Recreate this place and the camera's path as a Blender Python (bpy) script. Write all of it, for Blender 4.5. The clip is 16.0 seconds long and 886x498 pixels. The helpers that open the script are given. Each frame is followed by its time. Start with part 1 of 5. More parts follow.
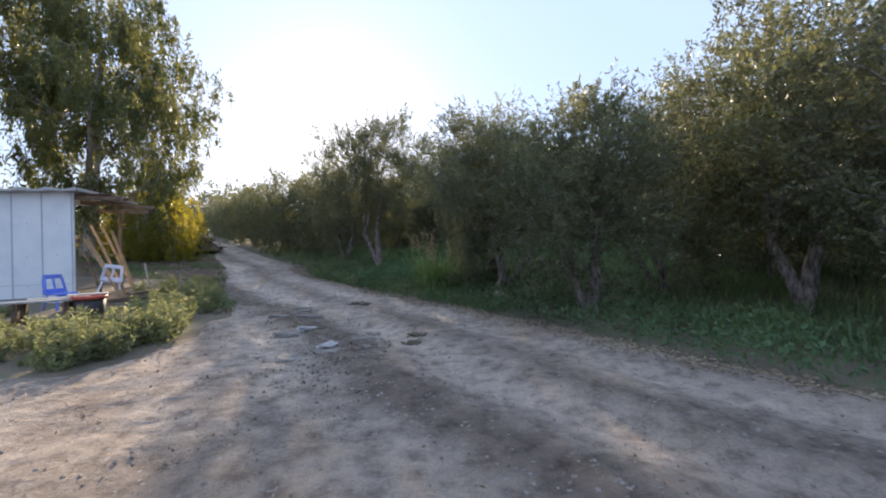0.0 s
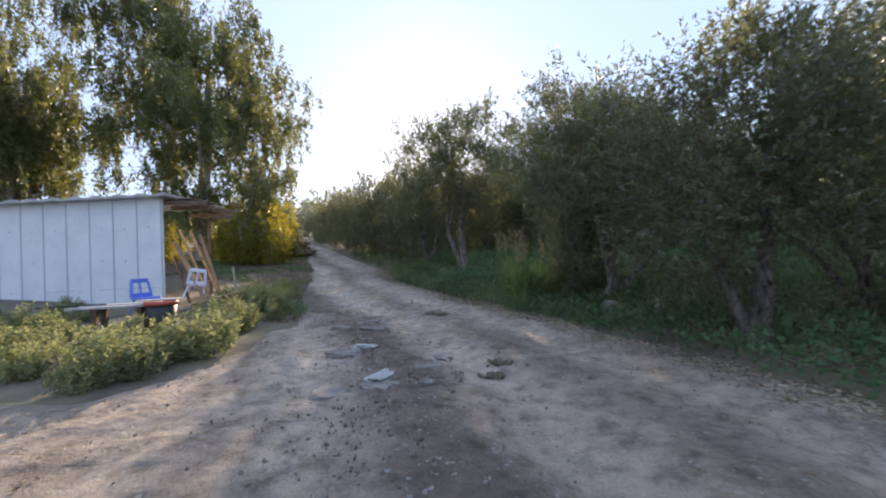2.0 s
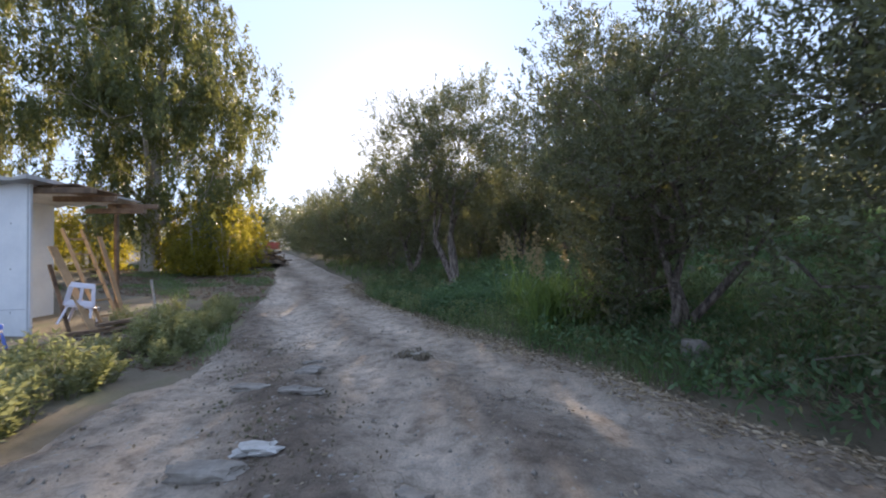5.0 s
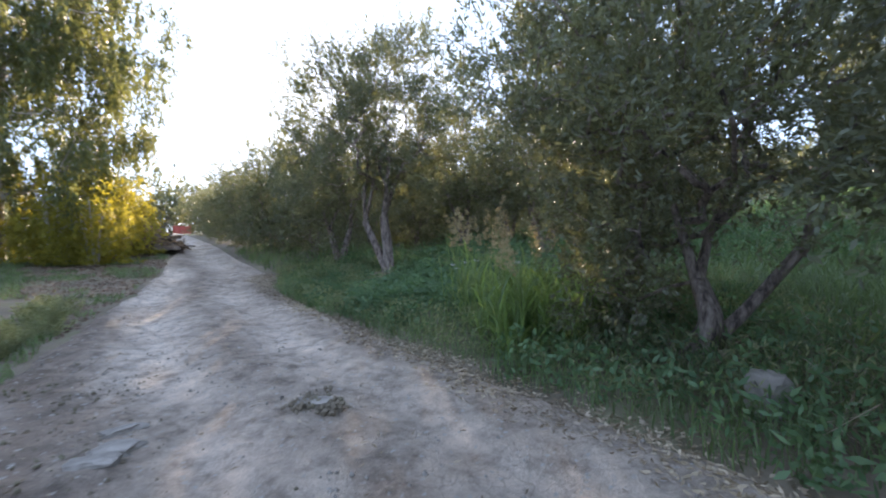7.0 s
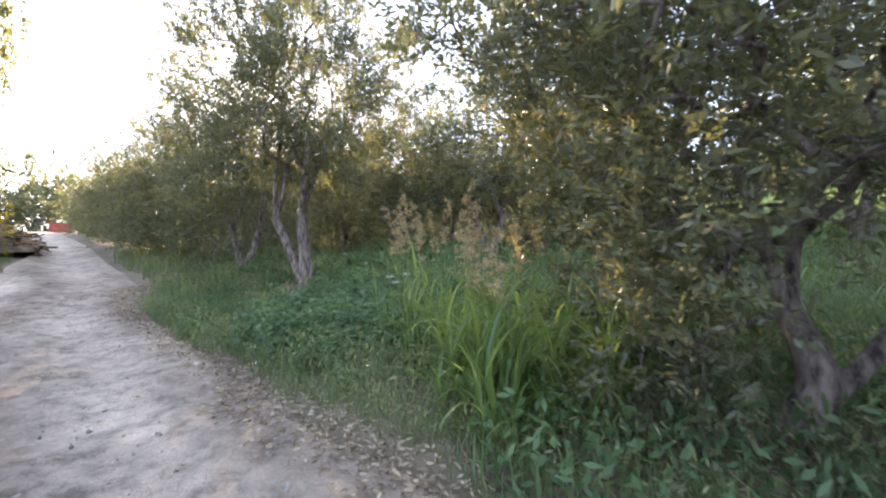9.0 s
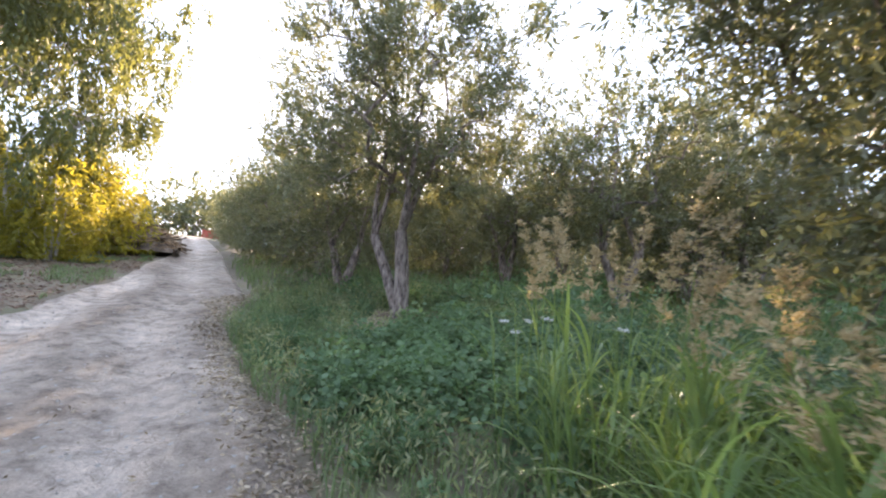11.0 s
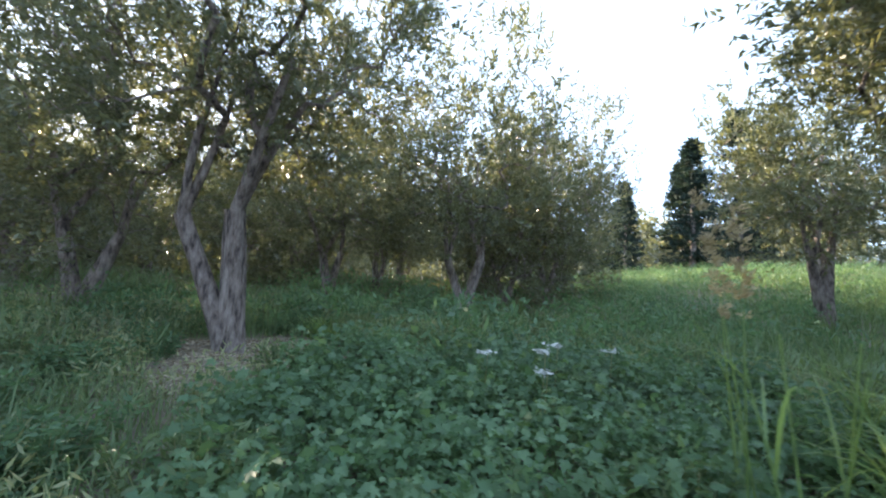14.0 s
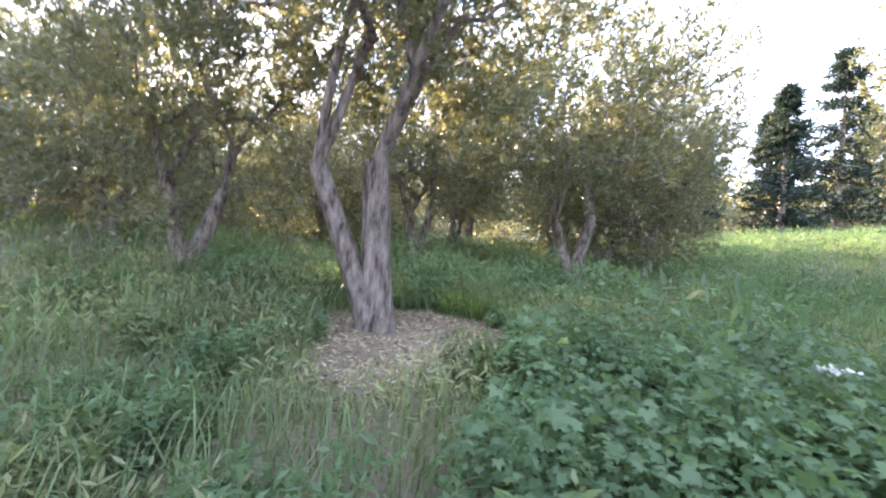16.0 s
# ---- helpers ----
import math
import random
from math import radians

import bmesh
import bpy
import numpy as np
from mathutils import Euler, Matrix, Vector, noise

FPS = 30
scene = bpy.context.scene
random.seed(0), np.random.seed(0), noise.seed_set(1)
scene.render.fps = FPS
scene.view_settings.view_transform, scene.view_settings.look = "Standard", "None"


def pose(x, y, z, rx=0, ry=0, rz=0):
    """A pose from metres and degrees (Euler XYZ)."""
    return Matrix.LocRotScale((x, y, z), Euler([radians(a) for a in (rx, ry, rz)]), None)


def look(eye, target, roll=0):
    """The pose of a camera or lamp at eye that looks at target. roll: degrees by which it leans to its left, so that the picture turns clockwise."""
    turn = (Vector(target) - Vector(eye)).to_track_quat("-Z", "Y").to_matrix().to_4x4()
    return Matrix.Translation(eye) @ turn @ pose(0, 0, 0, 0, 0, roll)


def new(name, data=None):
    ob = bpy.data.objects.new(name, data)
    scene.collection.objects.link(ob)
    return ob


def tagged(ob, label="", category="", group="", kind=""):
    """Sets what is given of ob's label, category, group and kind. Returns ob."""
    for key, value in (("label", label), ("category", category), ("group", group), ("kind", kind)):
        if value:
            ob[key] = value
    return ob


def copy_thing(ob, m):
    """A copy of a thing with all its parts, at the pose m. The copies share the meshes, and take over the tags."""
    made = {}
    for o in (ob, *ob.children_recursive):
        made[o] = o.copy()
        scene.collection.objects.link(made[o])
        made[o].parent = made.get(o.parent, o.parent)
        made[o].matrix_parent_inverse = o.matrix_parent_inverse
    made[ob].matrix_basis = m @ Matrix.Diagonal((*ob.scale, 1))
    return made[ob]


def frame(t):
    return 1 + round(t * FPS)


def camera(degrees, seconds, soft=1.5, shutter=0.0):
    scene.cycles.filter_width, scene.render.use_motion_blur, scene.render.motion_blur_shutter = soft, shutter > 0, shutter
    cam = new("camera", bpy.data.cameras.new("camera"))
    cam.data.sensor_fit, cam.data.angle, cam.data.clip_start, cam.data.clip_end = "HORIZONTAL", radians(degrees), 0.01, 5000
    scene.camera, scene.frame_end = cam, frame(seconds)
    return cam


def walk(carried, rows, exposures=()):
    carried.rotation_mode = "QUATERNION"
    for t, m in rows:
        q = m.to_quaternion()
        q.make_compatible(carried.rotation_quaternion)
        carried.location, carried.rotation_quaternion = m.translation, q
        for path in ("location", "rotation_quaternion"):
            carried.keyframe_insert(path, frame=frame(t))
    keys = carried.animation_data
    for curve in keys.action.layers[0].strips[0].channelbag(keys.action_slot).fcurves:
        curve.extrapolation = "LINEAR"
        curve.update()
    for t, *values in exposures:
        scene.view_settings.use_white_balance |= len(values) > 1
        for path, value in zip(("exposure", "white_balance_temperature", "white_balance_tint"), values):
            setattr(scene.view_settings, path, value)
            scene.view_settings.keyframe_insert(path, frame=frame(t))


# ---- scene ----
cam = camera(95, 16.0, soft=2.0, shutter=0.4)
PATH = [
    (0.0, pose(0.000, 0.000, 1.500, 89.80, 1.00, 0.00)),
    (0.5, pose(0.024, 0.344, 1.508, 89.70, 0.70, 1.70)),
    (1.0, pose(0.104, 0.760, 1.500, 89.90, 0.80, 4.70)),
    (1.5, pose(0.032, 1.216, 1.468, 90.10, 1.20, 8.70)),
    (2.0, pose(0.008, 1.696, 1.460, 90.30, 1.80, 12.80)),
    (2.5, pose(-0.032, 2.176, 1.404, 90.60, 2.30, 16.00)),
    (3.0, pose(-0.120, 2.664, 1.428, 91.00, 2.60, 17.10)),
    (3.5, pose(-0.176, 3.192, 1.428, 91.70, 2.30, 16.20)),
    (4.0, pose(-0.272, 3.656, 1.428, 92.10, 1.90, 14.10)),
    (6.5, pose(-0.848, 6.112, 1.380, 90.60, 1.40, 5.80)),
    (7.0, pose(-0.880, 6.680, 1.404, 89.80, 1.30, 2.10)),
    (7.5, pose(-0.936, 7.192, 1.404, 89.00, 1.10, -2.90)),
    (8.0, pose(-0.928, 7.672, 1.412, 87.60, 1.00, -7.90)),
    (10.5, pose(-1.194, 9.803, 1.481, 95.50, -4.90, -2.40)),
    (11.0, pose(-1.238, 10.171, 1.500, 93.90, -4.60, 6.00)),
    (11.5, pose(-1.441, 10.456, 1.505, 93.70, -2.80, 6.10)),
    (12.0, pose(-1.638, 10.759, 1.481, 94.50, -2.10, 6.80)),
    (12.5, pose(-1.907, 11.095, 1.466, 95.10, -3.00, 3.90)),
    (13.0, pose(-2.204, 11.449, 1.457, 95.40, -3.10, -4.00)),
    (13.5, pose(-2.452, 11.889, 1.428, 97.30, -2.90, -13.40)),
    (14.0, pose(-2.683, 12.269, 1.414, 97.20, -4.00, -26.40)),
    (14.5, pose(-2.896, 12.681, 1.418, 94.00, -2.90, -26.20)),
    (15.0, pose(-3.085, 13.041, 1.466, 92.90, -2.60, -18.20)),
    (15.5, pose(-3.304, 13.362, 1.471, 93.20, -2.10, -19.00)),
    (16.0, pose(-3.537, 13.723, 1.438, 91.00, -5.20, -20.80)),
]
EXPOSURES = [(0.0, 1.15, 6300, 16), (4.0, 1.2, 6350, 16), (7.0, 1.9, 6200, 15), (8.1, 2.65, 6900, 20), (10.5, 2.6, 6950, 19), (11.5, 2.5, 6950, 19),
             (12.5, 2.2, 6450, 11), (13.5, 1.95, 5800, 5), (14.2, 2.6, 6400, 13), (15.0, 3.3, 6800, 21), (16.0, 3.4, 6800, 23)]
walk(cam, PATH, EXPOSURES)

# ---------------------------------------------------------------- light
SUN_AZ, SUN_EL = 14.5, 17.0          # degrees left of +y, degrees up
to_sun = Vector((-math.sin(radians(SUN_AZ)) * math.cos(radians(SUN_EL)),
                 math.cos(radians(SUN_AZ)) * math.cos(radians(SUN_EL)), math.sin(radians(SUN_EL))))
world = bpy.data.worlds.new("evening_sky")
scene.world = world
world.use_nodes = True
wn = world.node_tree.nodes
sky = wn.new("ShaderNodeTexSky")
sky.sky_type, sky.sun_disc = "NISHITA", False
sky.sun_elevation, sky.sun_rotation = radians(SUN_EL), radians(-SUN_AZ)
sky.air_density, sky.dust_density, sky.ozone_density = 1.0, 0.7, 1.0
sky_fill = wn.new("ShaderNodeMix")                     # even bluish colour added over the clear sky to fill shade, flatten glow
sky_fill.data_type = "RGBA"
sky_fill.inputs[0].default_value = 0.82
sky_fill.inputs[7].default_value = (3.3, 4.3, 6.0, 1)
world.node_tree.links.new(sky.outputs[0], sky_fill.inputs[6])
wn["Background"].inputs["Strength"].default_value = 0.1
world.node_tree.links.new(sky_fill.outputs[2], wn["Background"].inputs["Color"])
sun_data = bpy.data.lights.new("sun", "SUN")
sun_data.energy, sun_data.angle, sun_data.color = 4.5, radians(0.6), (1.0, 0.80, 0.55)
sun = new("sun", sun_data)
sun.matrix_world = look(to_sun * 200, (0, 0, 0))

# ---------------------------------------------------------------- materials


def nodes_of(name):
    m = bpy.data.materials.new(name)
    m.use_nodes = True
    nt = m.node_tree
    return m, nt, nt.nodes, nt.nodes["Principled BSDF"], nt.nodes["Material Output"]


def ramp_of(nt, fac, stops):
    r = nt.nodes.new("ShaderNodeValToRGB")
    el = r.color_ramp.elements
    while len(el) < len(stops):
        el.new(0.5)
    for e, (p, c) in zip(el, stops):
        e.position, e.color = p, (*c, 1)
    nt.links.new(fac, r.inputs[0])
    return r.outputs[0]


def noise_of(nt, scale, detail=6, rough=0.6, space="Object", along=1.0):
    tc = nt.nodes.new("ShaderNodeTexCoord")
    n = nt.nodes.new("ShaderNodeTexNoise")
    n.inputs["Scale"].default_value, n.inputs["Detail"].default_value, n.inputs["Roughness"].default_value = scale, detail, rough
    mp = nt.nodes.new("ShaderNodeMapping")
    mp.inputs["Scale"].default_value = (1, 1, along)
    nt.links.new(tc.outputs[space], mp.inputs["Vector"])
    nt.links.new(mp.outputs[0], n.inputs["Vector"])
    return n.outputs["Fac"]


def noise_vec(nt, scale):
    tc = nt.nodes.new("ShaderNodeTexCoord")
    n = nt.nodes.new("ShaderNodeTexNoise")
    n.inputs["Scale"].default_value = scale
    nt.links.new(tc.outputs["Object"], n.inputs["Vector"])
    return n.outputs["Color"]


def mix_of(nt, mode, fac, a, b):
    m = nt.nodes.new("ShaderNodeMix")
    m.data_type, m.blend_type = "RGBA", mode
    if isinstance(fac, float):
        m.inputs[0].default_value = fac
    else:
        nt.links.new(fac, m.inputs[0])
    for s, v in ((m.inputs[6], a), (m.inputs[7], b)):
        if isinstance(v, tuple):
            s.default_value = (*v, 1)
        else:
            nt.links.new(v, s)
    return m.outputs[2]


def surface(name, stops, scale=4.0, fine=60.0, rough=0.8, metal=0.0, bump=0.3, dist=0.01, contrast=0.35, along=1.0):
    """Two scales of noise: broad tone by the ramp, fine grain over it and as relief."""
    m, nt, ns, bsdf, out = nodes_of(name)
    broad, grain = noise_of(nt, scale, along=along), noise_of(nt, fine, 8, 0.7, along=along)
    col = ramp_of(nt, broad, stops)
    g = ramp_of(nt, grain, [(0.25, (0.45, 0.45, 0.45)), (0.75, (1, 1, 1))])
    nt.links.new(mix_of(nt, "MULTIPLY", contrast, col, g), bsdf.inputs["Base Color"])
    bsdf.inputs["Roughness"].default_value, bsdf.inputs["Metallic"].default_value = rough, metal
    b = ns.new("ShaderNodeBump")
    b.inputs["Strength"].default_value, b.inputs["Distance"].default_value = bump, dist
    nt.links.new(grain, b.inputs["Height"])
    nt.links.new(b.outputs[0], bsdf.inputs["Normal"])
    return m


def foliage(name, dark, light, glow, through_share=0.45, rough=0.5, gloss=0.25):
    """Leaves: colour differs from leaf to leaf, and light passes through them."""
    m, nt, ns, bsdf, out = nodes_of(name)
    geo = ns.new("ShaderNodeNewGeometry")
    big = noise_of(nt, 0.9, 3)
    mid = tuple((a + b) / 2 for a, b in zip(dark, light))
    col = ramp_of(nt, geo.outputs["Random Per Island"], [(0.0, dark), (0.5, mid), (1.0, light)])
    tone = ramp_of(nt, big, [(0.3, (0.7, 0.7, 0.7)), (0.7, (1.1, 1.1, 1.0))])
    col = mix_of(nt, "MULTIPLY", 1.0, col, tone)
    nt.links.new(col, bsdf.inputs["Base Color"])
    bsdf.inputs["Roughness"].default_value = rough
    bsdf.inputs["Specular IOR Level"].default_value = gloss
    tr = ns.new("ShaderNodeBsdfTranslucent")
    nt.links.new(mix_of(nt, "MULTIPLY", 1.0, ramp_of(nt, geo.outputs["Random Per Island"],
                 [(0.0, tuple(c * 0.75 for c in glow)), (1.0, glow)]), tone), tr.inputs["Color"])
    mx = ns.new("ShaderNodeMixShader")
    mx.inputs[0].default_value = through_share
    nt.links.new(bsdf.outputs[0], mx.inputs[1])
    nt.links.new(tr.outputs[0], mx.inputs[2])
    nt.links.new(mx.outputs[0], out.inputs["Surface"])
    return m


def dirt_road():
    m, nt, ns, bsdf, out = nodes_of("packed_dirt")
    big, mid, fine = noise_of(nt, 0.55, 6), noise_of(nt, 4.5, 10, 0.68), noise_of(nt, 55, 8, 0.7)
    tc = ns.new("ShaderNodeTexCoord")
    v = ns.new("ShaderNodeTexVoronoi")
    v.inputs["Scale"].default_value = 38
    nt.links.new(tc.outputs["Object"], v.inputs["Vector"])
    col = ramp_of(nt, big, [(0.32, (0.42, 0.345, 0.275)), (0.5, (0.55, 0.465, 0.38)), (0.7, (0.66, 0.575, 0.48))])
    m2 = ramp_of(nt, mid, [(0.34, (0.38, 0.36, 0.34)), (0.5, (0.9, 0.89, 0.88)), (0.66, (1.25, 1.22, 1.18))])
    col = mix_of(nt, "MULTIPLY", 0.85, col, m2)
    f2 = ramp_of(nt, fine, [(0.3, (0.55, 0.54, 0.53)), (0.6, (1.1, 1.1, 1.1))])
    col = mix_of(nt, "MULTIPLY", 0.6, col, f2)
    at = ns.new("ShaderNodeAttribute")
    at.attribute_name = "packed"
    col = mix_of(nt, "MULTIPLY", 1.0, col, ramp_of(nt, at.outputs["Fac"], [(0.0, (0.45, 0.42, 0.40)), (0.5, (0.86, 0.85, 0.85)), (1.0, (1.15, 1.15, 1.16))]))
    grit = ramp_of(nt, v.outputs["Color"], [(0.86, (0, 0, 0)), (0.9, (1, 1, 1))])
    col = mix_of(nt, "MIX", grit, col, (0.42, 0.39, 0.35))
    # dried-mud cracks, strongest where the ground is packed
    warp = mix_of(nt, "MIX", 0.12, tc.outputs["Object"], noise_vec(nt, 5.0))
    ck = ns.new("ShaderNodeTexVoronoi")
    ck.feature = "DISTANCE_TO_EDGE"
    ck.inputs["Scale"].default_value = 7.5
    nt.links.new(warp, ck.inputs["Vector"])
    crack = ramp_of(nt, ck.outputs["Distance"], [(0.0, (0.5, 0.47, 0.44)), (0.035, (1, 1, 1))])
    where = ramp_of(nt, noise_of(nt, 0.8, 4), [(0.45, (0, 0, 0)), (0.6, (0.75, 0.75, 0.75))])
    col = mix_of(nt, "MULTIPLY", where, col, crack)
    nt.links.new(col, bsdf.inputs["Base Color"])
    bsdf.inputs["Roughness"].default_value = 0.92
    add = ns.new("ShaderNodeMath")
    add.operation = "MULTIPLY_ADD"
    nt.links.new(mid, add.inputs[0])
    add.inputs[1].default_value = 3.0
    nt.links.new(fine, add.inputs[2])
    b = ns.new("ShaderNodeBump")
    b.inputs["Strength"].default_value, b.inputs["Distance"].default_value = 1.0, 0.035
    nt.links.new(add.outputs[0], b.inputs["Height"])
    nt.links.new(b.outputs[0], bsdf.inputs["Normal"])
    return m


M = {
    "road": dirt_road(),
    "soil": surface("soil", [(0.3, (0.13, 0.115, 0.075)), (0.5, (0.22, 0.18, 0.13)), (0.7, (0.17, 0.18, 0.09))], 0.8, 30, 0.95, 0, 0.7, 0.03, 0.6),
    "bark": surface("olive_bark", [(0.36, (0.07, 0.055, 0.048)), (0.48, (0.25, 0.20, 0.17)), (0.64, (0.44, 0.375, 0.325))], 15, 55, 0.92, 0, 1.0, 0.05, 0.75, 0.3),
    "euc_bark": surface("pale_bark", [(0.3, (0.25, 0.21, 0.17)), (0.5, (0.42, 0.38, 0.33)), (0.7, (0.55, 0.51, 0.46))], 3, 25, 0.85, 0, 0.6, 0.02, 0.5, 0.35),
    "olive": foliage("olive_leaves", (0.06, 0.075, 0.045), (0.175, 0.195, 0.13), (0.34, 0.34, 0.13), 0.36, 0.38, 0.5),
    "euc": foliage("eucalyptus_leaves", (0.045, 0.07, 0.03), (0.125, 0.15, 0.07), (0.33, 0.33, 0.09), 0.42, 0.45, 0.35),
    # gum leaves with the yellow of low sun behind them put into the colours
    "young": foliage("backlit_gum_leaves", (0.09, 0.11, 0.03), (0.18, 0.19, 0.05), (0.66, 0.56, 0.06), 0.5, 0.5, 0.25),
    "conifer": foliage("conifer_needles", (0.02, 0.035, 0.028), (0.05, 0.075, 0.06), (0.05, 0.08, 0.03), 0.15, 0.6, 0.2),
    "grass": foliage("grass_blades", (0.095, 0.14, 0.07), (0.20, 0.265, 0.135), (0.26, 0.37, 0.12), 0.40, 0.5, 0.3),
    "mallow": foliage("broad_leaves", (0.075, 0.14, 0.075), (0.155, 0.24, 0.135), (0.24, 0.40, 0.13), 0.38, 0.5, 0.3),
    "weed": foliage("weed_leaves", (0.14, 0.17, 0.095), (0.34, 0.36, 0.23), (0.48, 0.50, 0.2), 0.43, 0.6, 0.2),
    "reed": foliage("reed_blades", (0.08, 0.15, 0.055), (0.21, 0.30, 0.125), (0.46, 0.62, 0.15), 0.48, 0.3, 0.5),
    "plume": foliage("seed_plumes", (0.40, 0.31, 0.19), (0.66, 0.55, 0.36), (0.66, 0.52, 0.26), 0.42, 0.8, 0.1),
    "litter": foliage("dry_leaves", (0.20, 0.15, 0.10), (0.56, 0.47, 0.37), (0.2, 0.14, 0.07), 0.12, 0.8, 0.1),
    "gum_litter": foliage("fallen_gum_leaves", (0.13, 0.085, 0.065), (0.36, 0.26, 0.21), (0.2, 0.12, 0.07), 0.1, 0.8, 0.1),
    "stone": surface("pale_stone", [(0.3, (0.17, 0.148, 0.125)), (0.5, (0.26, 0.235, 0.205)), (0.7, (0.37, 0.335, 0.295))], 6, 60, 0.88, 0, 0.6, 0.01),
    "rag": surface("white_rag", [(0.3, (0.38, 0.37, 0.35)), (0.7, (0.58, 0.57, 0.55))], 9, 50, 0.9),
    "white_metal": surface("white_sheet_metal", [(0.3, (0.66, 0.69, 0.72)), (0.55, (0.76, 0.78, 0.80)), (0.8, (0.80, 0.81, 0.82))], 1.6, 14, 0.42, 0.0, 0.08, 0.004, 0.14),
    "roof_metal": surface("weathered_roof_sheet", [(0.3, (0.36, 0.35, 0.34)), (0.6, (0.52, 0.51, 0.50))], 2.5, 20, 0.6, 0.2, 0.2, 0.005),
    "old_wood": surface("weathered_wood", [(0.3, (0.09, 0.06, 0.042)), (0.5, (0.17, 0.115, 0.075)), (0.7, (0.25, 0.18, 0.12))], 5, 40, 0.85, 0, 0.5, 0.008),
    "tan_wood": surface("tan_plank", [(0.3, (0.30, 0.19, 0.10)), (0.6, (0.46, 0.30, 0.16))], 5, 40, 0.75, 0, 0.4, 0.006),
    "grey_wood": surface("grey_board", [(0.3, (0.30, 0.29, 0.28)), (0.6, (0.48, 0.46, 0.44))], 5, 40, 0.85, 0, 0.4, 0.006),
    "mulch": surface("earth_and_chips", [(0.3, (0.10, 0.075, 0.055)), (0.5, (0.22, 0.165, 0.12)), (0.7, (0.36, 0.28, 0.21))], 2.2, 22, 0.95, 0, 1.0, 0.05, 0.7),
    "dark": surface("gap_shade", [(0.3, (0.02, 0.02, 0.02)), (0.6, (0.035, 0.033, 0.03))], 4, 30, 0.9),
    "blue": surface("blue_plastic", [(0.3, (0.13, 0.20, 0.66)), (0.7, (0.17, 0.26, 0.74))], 3, 60, 0.4, 0, 0.05, 0.002, 0.1),
    "lilac": surface("white_plastic", [(0.3, (0.68, 0.66, 0.76)), (0.7, (0.78, 0.76, 0.84))], 3, 60, 0.4, 0, 0.05, 0.002, 0.1),
    "black_pl": surface("black_plastic", [(0.3, (0.022, 0.02, 0.02)), (0.7, (0.04, 0.036, 0.034))], 5, 60, 0.5),
    "red_pl": surface("red_plastic", [(0.3, (0.38, 0.06, 0.035)), (0.7, (0.50, 0.10, 0.06))], 5, 60, 0.5),
    "red_paint": surface("faded_red_paint", [(0.3, (0.36, 0.06, 0.04)), (0.7, (0.48, 0.10, 0.07))], 2, 30, 0.6),
    "screw": surface("dull_screw", [(0.3, (0.12, 0.12, 0.12)), (0.7, (0.2, 0.2, 0.2))], 8, 80, 0.5, 0.7),
    "seam": surface("seam_grey", [(0.3, (0.46, 0.48, 0.51)), (0.7, (0.55, 0.57, 0.6))], 8, 80, 0.6),
    "petal": surface("white_petals", [(0.3, (0.5, 0.52, 0.45)), (0.7, (0.66, 0.67, 0.62))], 8, 80, 0.7),
    "far_white": surface("far_white_sheet", [(0.3, (0.6, 0.62, 0.64)), (0.7, (0.75, 0.76, 0.77))], 0.5, 6, 0.7),
}

# ---------------------------------------------------------------- mesh helpers


def mesh_of(name, verts, faces, mat, smooth=False):
    """A mesh from arrays: verts n x 3, faces m x 3 or m x 4."""
    verts, faces = np.asarray(verts, np.float32), np.asarray(faces, np.int32)
    me = bpy.data.meshes.new(name)
    k = faces.shape[1]
    me.vertices.add(len(verts))
    me.vertices.foreach_set("co", verts.ravel())
    me.loops.add(faces.size)
    me.loops.foreach_set("vertex_index", faces.ravel())
    me.polygons.add(len(faces))
    me.polygons.foreach_set("loop_start", np.arange(0, faces.size, k, dtype=np.int32))
    if smooth:
        me.polygons.foreach_set("use_smooth", np.ones(len(faces), bool))
    me.update(calc_edges=True)
    me.materials.append(mat)
    return me


def child(name, me, parent, label=""):
    ob = new(name, me)
    ob.parent = parent
    return tagged(ob, label)


def part(name, bm, mat, parent, label="", smooth=False):
    me = bpy.data.meshes.new(name)
    bm.normal_update()
    if smooth:
        for f in bm.faces:
            f.smooth = True
    bm.to_mesh(me)
    bm.free()
    me.materials.append(mat)
    return child(name, me, parent, label)


def thing(name, m, label, category, group="", kind=""):
    ob = new(name)
    ob.empty_display_size = 0.1
    ob.matrix_basis = m
    return tagged(ob, label, category, group, kind)


def box_bm(sx, sy, sz, m=Matrix(), bevel=0.006, bm=None):
    bm = bm or bmesh.new()
    vs = bmesh.ops.create_cube(bm, size=1.0)["verts"]
    for v in vs:
        v.co = Vector((v.co.x * sx, v.co.y * sy, v.co.z * sz))
    if bevel:
        es = list({e for v in vs for e in v.link_edges})
        r = bmesh.ops.bevel(bm, geom=es, offset=bevel, segments=1, affect="EDGES")
        vs = list({v for f in r["faces"] for v in f.verts} | {v for v in vs if v.is_valid})
    bmesh.ops.transform(bm, matrix=m, verts=vs)
    return bm


def beam_bm(a, b, w, h, bevel=0.005, bm=None, roll=0):
    a, b = Vector(a), Vector(b)
    m = Matrix.Translation((a + b) / 2) @ (b - a).to_track_quat("Y", "Z").to_matrix().to_4x4() @ pose(0, 0, 0, 0, roll, 0)
    return box_bm(w, (b - a).length, h, m, bevel, bm)


